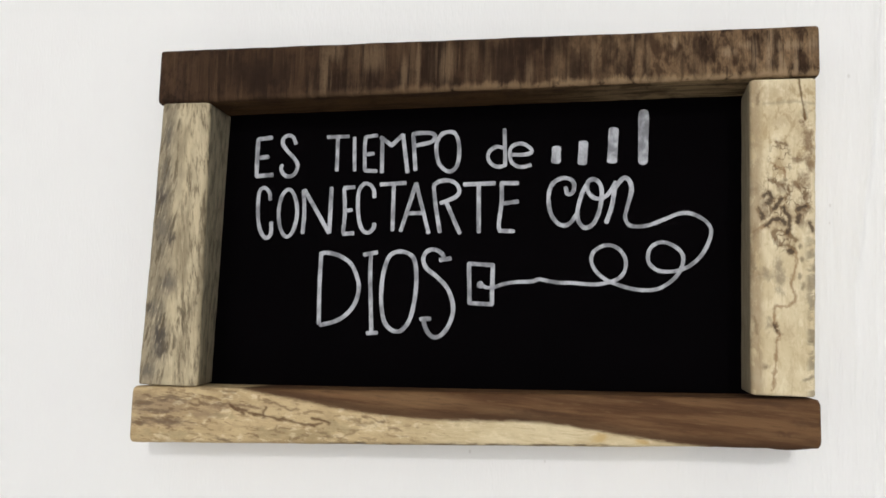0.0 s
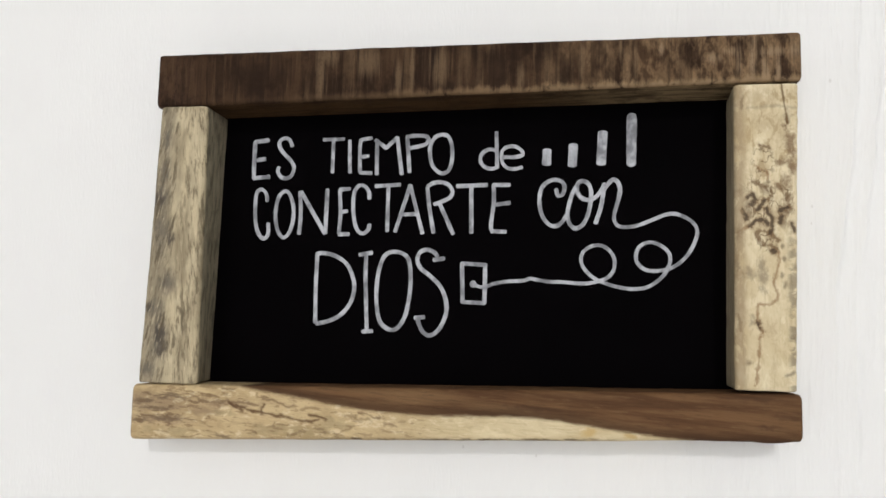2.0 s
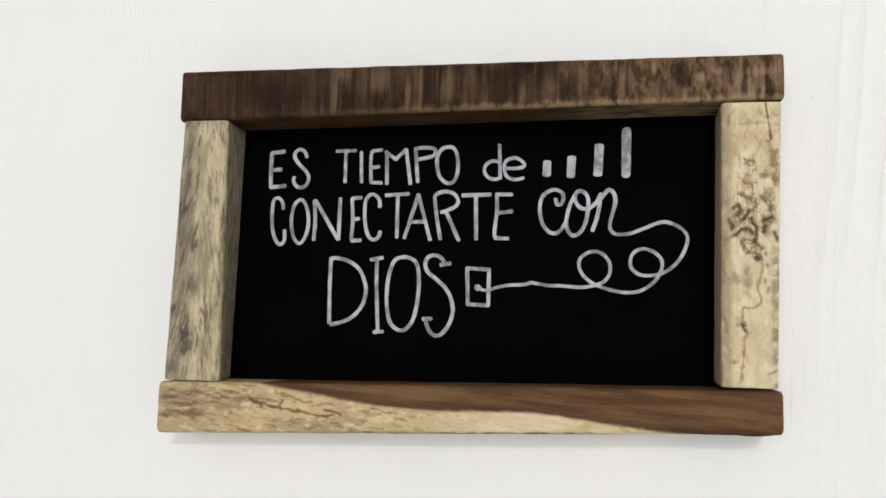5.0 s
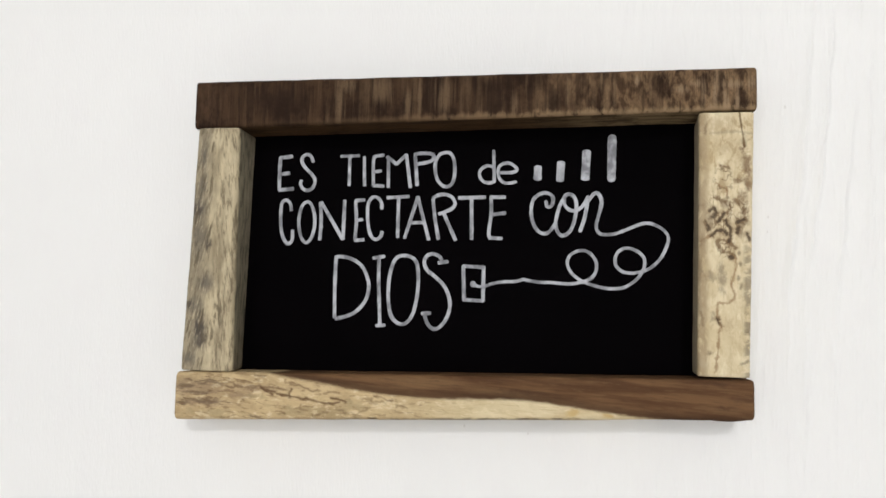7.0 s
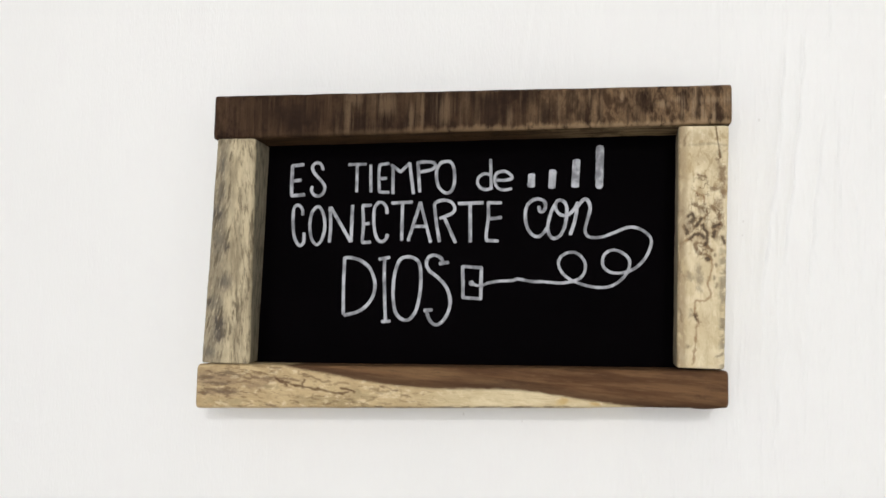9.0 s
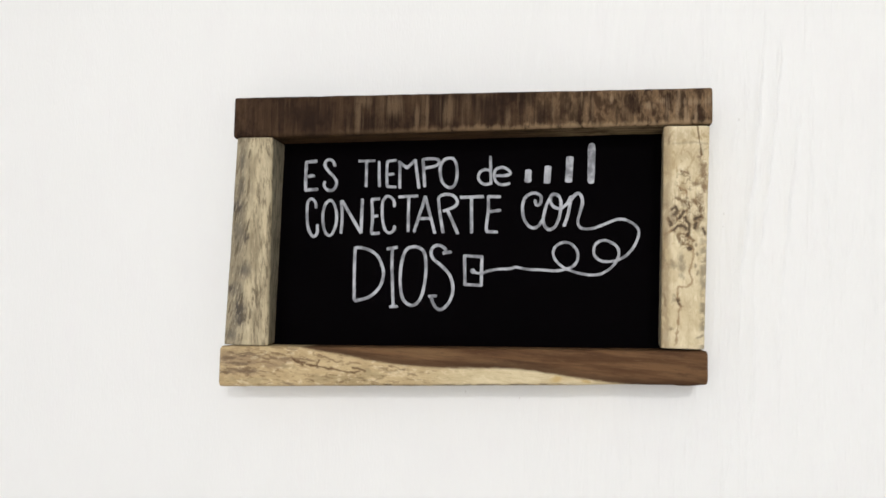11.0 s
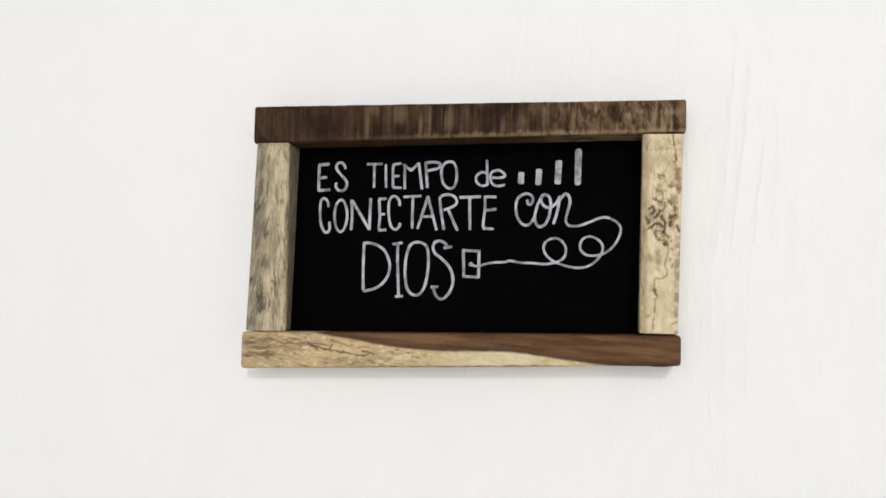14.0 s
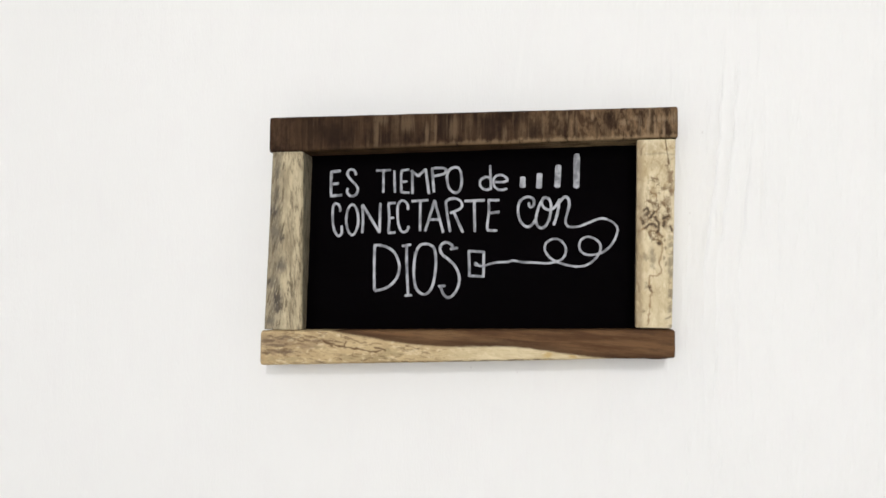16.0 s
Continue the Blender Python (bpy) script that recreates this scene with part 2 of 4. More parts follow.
def weathered_wood():
    """Grey-tan, with short dark fibres in a herringbone, a smoky outer edge and a paler inner corner."""
    n = Nodes("grey_weathered_wood", 0.85, 0.1)
    half = n.step(n.math("MULTIPLY_ADD", n.z, -0.03, n.x), -0.168, -0.158)

    def herringbone(scale, stretch, offset):
        outwards = n.noise(scale, stretch, 4, 0.65, 0.35, offset, tilt=10)
        inwards = n.noise(scale * 1.05, stretch, 4, 0.65, 0.35, offset, tilt=-5)
        return n.math("ADD", n.times(outwards, n.math("SUBTRACT", 1.0, half)), n.times(inwards, half))

    fibre = herringbone(640, (1, 0.6, 0.15), (0, 0, 0))
    dash = herringbone(330, (1, 0.7, 0.18), (0.5, 0, 0.2))
    coarse = n.noise(130, (1, 0.7, 0.2), 3, 0.6, 0.3)
    cloud = n.noise(85, (1, 1, 0.5), 4, 0.6, 0.4, (0.11, 0, 0.4))
    drift = n.wander(0.006, 0.007)
    ragged = n.math("SUBTRACT", n.math("ADD", n.times(dash, 0.6), n.times(fibre, 0.4)), 0.5)
    colour = n.mix(n.step(coarse, 0.34, 0.64), (0.295, 0.243, 0.158), (0.525, 0.44, 0.29))
    bright = n.math("SUBTRACT", n.blots(drift, (-152.3, 30.7, 5.2, 39), (-158.2, -53.1, 3.8, 13.2), (-151.7, -24.4, 3.1, 19.1), (-162.8, -78.5, 3.4, 4.4), (-163.1, 62.3, 5.7, 4.7)), n.times(ragged, 3.0))
    colour = n.mix(n.times(n.step(bright, 1.5, 0.3), 0.42), colour, (0.62, 0.53, 0.36))
    outer = n.step(n.math("ADD", n.x, n.times(n.math("SUBTRACT", cloud, 0.5), 0.03)), -0.160, -0.173)
    colour = n.mix(n.times(outer, 0.55), colour, (0.23, 0.197, 0.143))
    smoke = n.math("ADD", n.blots(drift, (-172, 30.9, 3.2, 8.6), (-174.6, 16.1, 4.9, 9.8), (-171.8, -5.2, 6, 13), (-165.7, -34.2, 6.2, 7), (-173, -49.7, 6.3, 6.4), (-170.5, -66.1, 6.9, 13.8), (-175.6, -83.7, 5.5, 4.4), (-171.2, 50.8, 3.2, 10)), n.times(ragged, 3.5))
    colour = n.mix(n.times(n.step(smoke, 1.5, 0.2), 0.72), colour, (0.115, 0.1, 0.084))
    soot = n.math("ADD", n.blots(drift, (-170.7, -63.6, 4.5, 10.1), (-177.2, -48.8, 3.1, 3.8), (-174.5, 14.4, 3.2, 3.9), (-165.9, -9.7, 2.1, 4.9), (-167.6, -73, 3.8, 3.8)), n.times(ragged, 4.0))
    colour = n.mix(n.times(n.step(soot, 1.4, 0.2), 0.72), colour, (0.05, 0.043, 0.04))
    colour = n.mix(n.times(n.step(dash, 0.475, 0.37), n.math("MULTIPLY_ADD", n.step(cloud, 0.35, 0.6), 0.35, 0.5)), colour, (0.125, 0.098, 0.062))
    colour = n.mix(n.times(n.step(fibre, 0.48, 0.34), 0.6), colour, (0.11, 0.088, 0.058))
    colour = n.mix(n.times(n.step(fibre, 0.55, 0.7), 0.4), colour, (0.68, 0.58, 0.4))
    # inner face: greyer weathered wood, with some of its shade painted into the colour
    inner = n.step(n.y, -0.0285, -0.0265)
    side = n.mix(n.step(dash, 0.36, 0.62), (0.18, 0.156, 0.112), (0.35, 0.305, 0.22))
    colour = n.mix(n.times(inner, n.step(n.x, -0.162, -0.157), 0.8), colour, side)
    return n.done(colour, n.math("ADD", fibre, dash), 0.75, 0.0011)


def spalted_wood():
    """Cream, with curling dark fungus lines, a brown outer streak and a split near the top."""
    n = Nodes("cream_spalted_wood", 0.75, 0.15)
    cloud = n.noise(60, (1, 1, 0.6), 4, 0.6, 0.4)
    mottle = n.noise(210, (1, 0.6, 0.55), 4, 0.65, 0.5, (0.9, 0, 0))
    fibre = n.noise(600, (1, 0.6, 0.13), 4, 0.7)
    blob = n.noise(520, (1, 0.6, 0.7), 4, 0.65, 0.4, (0, 0, 0.7))
    worm = n.noise(210, (1, 0.4, 0.7), 2, 0.5, 0.8, (0.2, 0, 0.13))
    curl = n.wander(0.0036, 0.0026)
    ragged = n.math("SUBTRACT", n.math("ADD", n.times(blob, 0.6), n.times(mottle, 0.4)), 0.5)
    colour = n.mix(n.step(cloud, 0.32, 0.68), (0.55, 0.452, 0.28), (0.70, 0.605, 0.415))
    colour = n.mix(n.times(n.step(mottle, 0.48, 0.36), n.math("MULTIPLY_ADD", n.step(n.z, -0.04, 0.04), 0.35, 0.3)), colour, (0.38, 0.275, 0.145))
    colour = n.mix(n.times(n.step(mottle, 0.55, 0.67), 0.5), colour, (0.76, 0.68, 0.49))
    colour = n.mix(n.times(n.step(fibre, 0.5, 0.32), 0.3), colour, (0.38, 0.28, 0.155))
    # grey bruises, faint tan clouds, the brown streak down the outer side
    bruise = n.math("ADD", n.blots(curl, (159, -21.6, 2.9, 4.2), (152.7, -25, 4.7, 3.1), (159.7, -27.1, 2.9, 3.9), (159.4, -32.7, 2.1, 2.8), (162.3, 17.2, 3.2, 3.7), (170.5, 8.7, 3.6, 3.7), (169.4, 2, 2.6, 3.9), (154.4, -49.1, 2.1, 3.3), (149.1, 17.6, 3.2, 3.4), (152.7, 8.7, 2.9, 6.8), (172.4, 54.5, 2.1, 5.2)), n.times(ragged, 4.5))
    colour = n.mix(n.times(n.step(bruise, 1.5, 0.0), 0.66), colour, (0.215, 0.17, 0.118))
    faint = n.math("ADD", n.blots(curl, (170.7, 46.8, 5.8, 7.4), (157.8, 66.5, 13.3, 7.6), (161.8, 52.2, 11.6, 4.6), (162.9, -54.1, 4.1, 3.8), (162.2, 40.1, 4.8, 4.6), (159.3, 28.6, 5.3, 4.6), (151.3, 42, 1.9, 23), (164.7, 6.2, 6.3, 11.2), (148.8, -41.5, 3.1, 5.5), (165, -7.8, 4.7, 5), (158.3, -0.9, 6.3, 8.4)), n.times(ragged, 4.0))
    colour = n.mix(n.times(n.step(faint, 1.4, 0.0), 0.5), colour, (0.38, 0.285, 0.165))
    streak = n.math("ADD", n.blots(curl, (173.8, 41.6, 2.9, 8.5), (174.1, 30.7, 2.3, 7.4), (171.8, 21.1, 2.9, 5.1), (172.7, 13.2, 2.3, 5.1), (169.4, 32.5, 3.9, 1.7), (168.1, 19.5, 3.1, 2), (171.9, 51.6, 1.6, 3.4)), n.times(ragged, 4.5))
    colour = n.mix(n.times(n.step(streak, 1.5, 0.1), 0.78), colour, (0.165, 0.097, 0.05))
    # small unruly worm lines where the fungus is thickest
    thick = n.blots(curl, (159.1, 13.3, 8.9, 15.8), (170.1, 11.8, 5.2, 12.9), (160.4, 31.8, 6.3, 11.4), (161.4, -7.9, 5.7, 6.7))
    thin = n.times(n.step(worm, 0.45, 0.49), n.step(worm, 0.55, 0.51), n.step(thick, 1.2, 0.5), n.step(blob, 0.36, 0.52))
    colour = n.mix(n.times(thin, 0.8), colour, (0.13, 0.08, 0.04))
    rust = n.lines(curl, ((167, -13.4), (167.4, -19), (165.8, -24.5), (164.6, -28.7), (165.8, -34.2), (166, -38.1), (162.9, -40.1), (157.2, -40.5)), ((156.9, -41.6), (157, -50.9), (158.8, -54.2), (157.7, -58), (157.3, -63.2), (156.4, -71.4), (155.5, -81)), ((147.7, -4), (150.9, -2), (154.6, -0.6)), ((157.2, 30.7), (160.1, 28.6), (162.7, 26.9), (162.1, 23.8)))
    rust = n.math("ADD", rust, n.times(ragged, 0.0045))
    colour = n.mix(n.times(n.step(rust, 0.0013, 0.0), n.step(mottle, 0.3, 0.46), 0.72), colour, (0.23, 0.122, 0.052))
    brown = n.lines(curl, ((155.5, 22.1), (158.7, 20.4), (162.9, 19.5), (164.6, 16.1), (163.3, 13)), ((156.7, -4.5), (157.7, -7.9), (160.3, -10.1), (163.1, -10.9), (166.2, -12)), ((157, -4), (160.1, -3.1), (164, -4.5), (167.1, -8.1)), ((159, 41.3), (163.5, 39.5)), ((157, -49.3), (158.3, -53.6)))
    brown = n.math("ADD", brown, n.times(ragged, 0.006))
    colour = n.mix(n.times(n.step(brown, 0.0017, 0.0001), 0.8), colour, (0.15, 0.088, 0.042))
    dark = n.lines(curl, ((154.9, 16.1), (156.7, 13.3), (154.3, 9.9)), ((152.2, 14.1), (154.9, 15.3)), ((156.9, 7.6), (159.6, 10.4), (161.2, 12.7)), ((161.6, 8.2), (164.2, 3.7), (164.6, -2), (163.5, -4.2)), ((153.8, -0.9), (156.3, 2), (160, 2.5), (162, 0.8)), ((164.1, -13.2), (165.2, -14)), ((168.4, 7.6), (172.1, 9)), ((168.9, 4.8), (168, 1.4)), ((174, 0.9), (175, -3)), ((156.8, -49.8), (157.8, -52.6)), ((149.7, 7), (151.8, 2.5)))
    dark = n.math("ADD", dark, n.times(ragged, 0.0042))
    colour = n.mix(n.times(n.step(dark, 0.0026, 0.0006), 0.6), colour, (0.18, 0.112, 0.058))
    colour = n.mix(n.times(n.step(dark, 0.0013, 0.0003), 0.82), colour, (0.055, 0.037, 0.023))
    flecks = n.math("ADD", n.blots(curl, (170, -17.5, 1.3, 1.7), (168.8, -25.3, 1, 1.4), (170, -30.8, 1.3, 1.9), (169.4, -10.9, 1, 1.4), (148.5, -4.3, 1.6, 4.5), (152, -70.2, 2.1, 1.4), (150.5, 63.8, 0.8, 4.1), (147.2, -20.6, 1.1, 6.7)), n.times(ragged, 4.0))
    colour = n.mix(n.times(n.step(flecks, 1.5, 0.2), 0.66), colour, (0.16, 0.115, 0.07))
    rim = n.times(n.step(n.x, 0.1700, 0.1735), n.step(n.noise(190, (0.6, 0.6, 1), 4, 0.65, 0.3, (0, 0, 0.31)), 0.45, 0.6), n.step(n.z, 0.01, -0.02))
    colour = n.mix(n.times(rim, 0.6), colour, (0.14, 0.112, 0.078))
    nick = n.math("ADD", n.lines(curl, ((169.9, -75.8), (174.3, -74.3)), ((172.9, -57), (174.4, -56.4)), ((147.7, -45.7), (148.6, -53.9))), n.times(ragged, 0.004))
    colour = n.mix(n.times(n.step(nick, 0.0016, -0.0002), 0.66), colour, (0.12, 0.088, 0.056))
    split = n.step(n.math("ADD", n.lines(n.wander(0.004, 0.001), ((169.9, 74), (170.8, 67.5), (172, 58.8), (172.7, 52.5))), n.times(ragged, 0.0014)), 0.0009, 0.0001)
    colour = n.mix(n.times(split, 0.8), colour, (0.14, 0.078, 0.028))
    score = n.step(n.math("ADD", n.lines(n.wander(0.004, 0.0014), ((153.4, 61.1), (165.7, 61.9), (176.8, 60.7))), n.times(ragged, 0.003)), 0.0015, -0.0002)
    colour = n.mix(n.times(score, 0.5), colour, (0.27, 0.22, 0.15))
    edge = n.times(n.step(n.x, 0.1535, 0.1490), n.step(mottle, 0.36, 0.52))
    colour = n.mix(n.times(edge, 0.66), colour, (0.26, 0.18, 0.1))
    # inner face turned from the lamp: its shade is painted in as duller colour
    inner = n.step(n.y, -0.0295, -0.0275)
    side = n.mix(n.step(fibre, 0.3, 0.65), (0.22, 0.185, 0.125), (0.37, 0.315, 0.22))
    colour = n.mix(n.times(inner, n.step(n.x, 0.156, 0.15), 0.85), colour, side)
    height = n.math("SUBTRACT", n.math("ADD", fibre, n.times(mottle, 1.2)), n.times(split, 1.5))
    return n.done(colour, height, 0.5, 0.0008)


def two_tone_wood():
    """Cream sapwood with dark threads at one end, brown heartwood along a slanting border at the other."""
    n = Nodes("two_tone_wood", 0.75, 0.15)
    grain = n.noise(700, (0.1, 0.6, 1), 4, 0.68, 0.3, tilt=3)
    band = n.noise(200, (0.07, 0.5, 1), 3, 0.55, 0.2, tilt=4)
    dash = n.noise(430, (0.28, 0.6, 1), 4, 0.65, 0.45, (0, 0, 0.6), tilt=4)
    cloud = n.noise(60, (0.45, 1, 1), 4, 0.6, 0.4)
    speck = n.noise(280, (0.5, 1, 1), 4, 0.65, 0.3, (0.8, 0, 0))
    drift = n.wander(0.005, 0.005)
    ragged = n.math("SUBTRACT", dash, 0.5)
    rough = n.math("SUBTRACT", speck, 0.5)
    left = n.step(n.math("ADD", n.x, n.times(n.math("SUBTRACT", cloud, 0.5), 0.12)), 0.03, -0.06)
    tan = n.mix(n.step(cloud, 0.32, 0.66), (0.42, 0.305, 0.162), (0.55, 0.42, 0.238))
    cream = n.mix(n.step(cloud, 0.32, 0.66), (0.54, 0.435, 0.258), (0.65, 0.545, 0.352))
    pale = n.mix(n.step(n.x, -0.06, 0.02), tan, cream)
    pale = n.mix(n.times(n.step(grain, 0.5, 0.34), 0.35), pale, (0.36, 0.255, 0.135))
    pale = n.mix(n.times(n.step(speck, 0.54, 0.64), 0.5), pale, (0.72, 0.61, 0.41))
    pale = n.mix(n.times(n.step(speck, 0.46, 0.34), n.math("MULTIPLY_ADD", left, 0.3, 0.1)), pale, (0.36, 0.265, 0.145))
    # the weathered end, the greenish lower side and the dark threads
    stain = n.math("ADD", n.blots(drift, (-171.5, -102.6, 27.2, 5.3), (-130.9, -101.4, 19.8, 2.1), (-165.7, -111.3, 18.6, 2.5), (-138.9, -106.3, 10, 2.4)), n.times(n.math("ADD", ragged, rough), 2.2))
    pale = n.mix(n.times(n.step(stain, 1.6, 0.4), 0.62), pale, (0.245, 0.17, 0.108))
    bars = n.math("ADD", n.blots(drift, (-161.4, -99, 13.6, 1.9), (-162.3, -111.2, 13.6, 1.8), (-176.7, -102.2, 9, 1.9), (-171.3, -106, 13.7, 1.2), (-179.4, -112.9, 6.9, 1.2), (-128.2, -119.2, 5.9, 1.2)), n.times(ragged, 4.0))
    pale = n.mix(n.times(n.step(bars, 1.4, 0.2), 0.7), pale, (0.115, 0.075, 0.048))
    green = n.math("ADD", n.blots(drift, (-81.3, -114.7, 25.1, 4.7), (-127.2, -107, 9.9, 2.4), (-62.6, -109.9, 14.3, 2.7), (-103.8, -115.2, 9.7, 3.3), (-160.1, -118.7, 20.2, 2.8)), n.times(rough, 4.0))
    pale = n.mix(n.times(n.step(green, 1.2, 0.1), 0.45), pale, (0.29, 0.235, 0.13))
    ochre = n.math("ADD", n.blots(drift, (73, -107.6, 3.9, 2.8), (95, -108.9, 3.3, 1.4)), n.times(rough, 3.0))
    pale = n.mix(n.times(n.step(ochre, 1.5, 0.2), 0.6), pale, (0.48, 0.31, 0.1))
    hairs = n.lines(drift, ((-150.6, -97.3), (-140.5, -97.5), (-131.7, -98.7)), ((-130, -92.8), (-123.9, -94.3)), ((-108.6, -97.3), (-101.4, -98.2), (-94.1, -100.9), (-87, -101.5)), ((-50.3, -103.4), (-37.9, -106)), ((-34.7, -108.5), (-28, -110.2)), ((-147.6, -101.5), (-127.6, -100.6), (-114.3, -100.9)), ((-113.6, -115.4), (-107.9, -117)))
    pale = n.mix(n.times(n.step(n.math("ADD", hairs, n.times(ragged, 0.0035)), 0.0015, -0.0002), 0.68), pale, (0.15, 0.09, 0.047))
    more = n.lines(drift, ((-68.6, -114.9), (-61.8, -114.3), (-54, -112.1)), ((-101.3, -113.9), (-96.9, -111)), ((-88.9, -116.9), (-84.4, -116)), ((-82.6, -115), (-79.4, -114.6)), ((-59, -105.3), (-51.5, -105.5)), ((-75, -112.6), (-70.3, -113.5)), ((-50.2, -106.6), (-41.5, -107.4)))
    pale = n.mix(n.times(n.step(n.math("ADD", more, n.times(rough, 0.0035)), 0.0015, -0.0002), 0.62), pale, (0.18, 0.12, 0.063))
    pale = n.mix(n.times(n.step(dash, 0.455, 0.385), n.math("MULTIPLY_ADD", left, 0.45, 0.1)), pale, (0.19, 0.12, 0.06))
    thread = n.lines(n.wander(0.005, 0.0024), ((-104.2, -101.4), (-106, -103.3), (-105.2, -106), (-97.7, -106.8), (-90.6, -107.7), (-81.6, -109.3), (-76.5, -109.4), (-72.1, -108)), ((-77.9, -105.9), (-70.9, -106.7), (-68.3, -108.1)), ((-125.6, -101.1), (-122.2, -102.8), (-115.5, -103.7)), ((-114.1, -104.6), (-106.9, -105.4)), ((-120.9, -102.1), (-116.8, -104.7)))
    line = n.step(n.math("ADD", thread, n.times(ragged, 0.003)), 0.0016, -0.0001)
    pale = n.mix(n.times(line, 0.85), pale, (0.1, 0.05, 0.022))
    brown = n.mix(n.step(band, 0.34, 0.66), (0.080, 0.037, 0.0160), (0.150, 0.079, 0.0355))
    brown = n.mix(n.times(n.step(n.noise(95, (0.12, 1, 1), 2, 0.5, 0.2, (0.2, 0, 0.5), tilt=4), 0.53, 0.68), 0.5), brown, (0.2, 0.118, 0.056))
    brown = n.mix(n.times(n.step(grain, 0.52, 0.72), 0.35), brown, (0.21, 0.135, 0.064))
    brown = n.mix(n.times(n.step(grain, 0.48, 0.3), 0.45), brown, (0.045, 0.022, 0.0115))
    knot = n.math("ADD", n.blots(drift, (155.9, -86.9, 12.8, 2.4), (169.8, -97, 8.6, 1.9), (150.8, -83.9, 7.7, 1.4), (162.1, -101.6, 9.1, 1.3), (44.8, -97.5, 19.8, 1.4)), n.times(n.math("SUBTRACT", band, 0.5), 2.0))
    brown = n.mix(n.times(n.step(knot, 1.5, 0.2), 0.5), brown, (0.05, 0.0235, 0.0125))
    # the border falls steeply at first, rests, then runs out along the lower edge
    fall = n.math("ADD", -0.0907, 0.0)
    fall = n.math("MULTIPLY_ADD", n.ramp(n.x, -0.1248, -0.1049), -0.0034, fall)
    fall = n.math("MULTIPLY_ADD", n.ramp(n.x, -0.1049, -0.0789), -0.0034, fall)
    fall = n.math("MULTIPLY_ADD", n.ramp(n.x, -0.0789, -0.0473), -0.0042, fall)
    fall = n.math("MULTIPLY_ADD", n.ramp(n.x, -0.0473, -0.0137), -0.0016, fall)
    fall = n.math("MULTIPLY_ADD", n.ramp(n.x, -0.0137, 0.0391), 0.0011, fall)
    fall = n.math("MULTIPLY_ADD", n.ramp(n.x, 0.0391, 0.0590), -0.0010, fall)
    fall = n.math("MULTIPLY_ADD", n.ramp(n.x, 0.0590, 0.0840), -0.0029, fall)
    fall = n.math("MULTIPLY_ADD", n.ramp(n.x, 0.0840, 0.1111), -0.0030, fall)
    fall = n.math("MULTIPLY_ADD", n.ramp(n.x, 0.1111, 0.1349), -0.0020, fall)
    over = n.math("SUBTRACT", n.z, fall)
    over = n.math("ADD", over, n.times(n.math("SUBTRACT", band, 0.5), 0.0022))
    over = n.math("ADD", over, n.times(ragged, 0.0030))
    heart = n.times(n.step(over, -0.0014, 0.0012), n.step(n.x, -0.135, -0.112))
    rim = n.times(n.step(over, 0.0075, 0.0012), heart)
    brown = n.mix(n.times(rim, 0.6), brown, (0.05, 0.026, 0.0135))
    colour = n.mix(heart, pale, brown)
    lip = n.times(n.step(n.math("ADD", n.math("MULTIPLY_ADD", n.x, -0.0441, n.z), n.times(ragged, 0.004)), -0.1142, -0.1156), n.step(speck, 0.38, 0.52), n.step(n.x, -0.1, -0.05), n.step(n.x, 0.1, 0.06))
    colour = n.mix(n.times(lip, 0.8), colour, (0.1, 0.068, 0.038))
    return n.done(colour, n.math("ADD", n.math("ADD", grain, dash), n.times(line, -0.6)), 0.55, 0.0008)


def black_board():
    n = Nodes("black_chalkboard_paint", 0.85, 0.015)
    smear = n.noise(14, (1, 1, 2), 4, 0.6)
    return n.done(n.mix(smear, (0.0008, 0.0006, 0.0008), (0.0023, 0.0017, 0.0022)), n.noise(900, (1, 1, 1), 2), 0.1, 0.0003)


def white_marker():
    n = Nodes("white_paint_marker", 0.75, 0.1)
    thin = n.noise(110, (1, 1, 0.7), 3, 0.6, 0.4)
    streak = n.noise(1300, (1, 1, 0.5), 4, 0.65)
    colour = n.mix(n.step(thin, 0.33, 0.62), (0.2, 0.204, 0.22), (0.5, 0.512, 0.548))
    colour = n.mix(n.times(n.step(streak, 0.52, 0.34), 0.35), colour, (0.15, 0.153, 0.165))
    return n.done(colour, streak, 0.25, 0.0003)


WALL = wall_paint()
ROOM = plain_paint("white_room_paint", (0.8, 0.8, 0.79))
FLOOR = plain_paint("pale_floor", (0.5, 0.47, 0.43))
DARK, GREY, CREAM, TWO = dark_pallet_wood(), weathered_wood(), spalted_wood(), two_tone_wood()
BLACK, MARKER = black_board(), white_marker()


# ---- builders ----
def mesh_of(name, verts, faces, material, smooth=True):
    me = bpy.data.meshes.new(name)
    me.from_pydata([tuple(v) for v in verts], [], [tuple(f) for f in faces])
    me.materials.append(material)
    me.update()
    bm = bmesh.new()
    bm.from_mesh(me)
    bmesh.ops.recalc_face_normals(bm, faces=bm.faces)
    bm.to_mesh(me)
    bm.free()
    if smooth:
        me.polygons.foreach_set("use_smooth", [True] * len(me.polygons))
    return me


def part(name, me, parent, label=""):
    ob = new(name, me)
    ob.parent = parent
    return tagged(ob, label)


def slab(name, x0, x1, y0, y1, z0, z1, material):
    verts = [(x, y, z) for x in (x0, x1) for y in (y0, y1) for z in (z0, z1)]
    faces = [(0, 1, 3, 2), (4, 6, 7, 5), (0, 4, 5, 1), (2, 3, 7, 6), (0, 2, 6, 4), (1, 5, 7, 3)]
    return mesh_of(name, verts, faces, material, False)


def ease(v, low, high):
    k = np.clip((v - low) / (high - low), 0, 1)
    return k * k * (3 - 2 * k)


# ---- the room ----
WALL_Y = 0.006


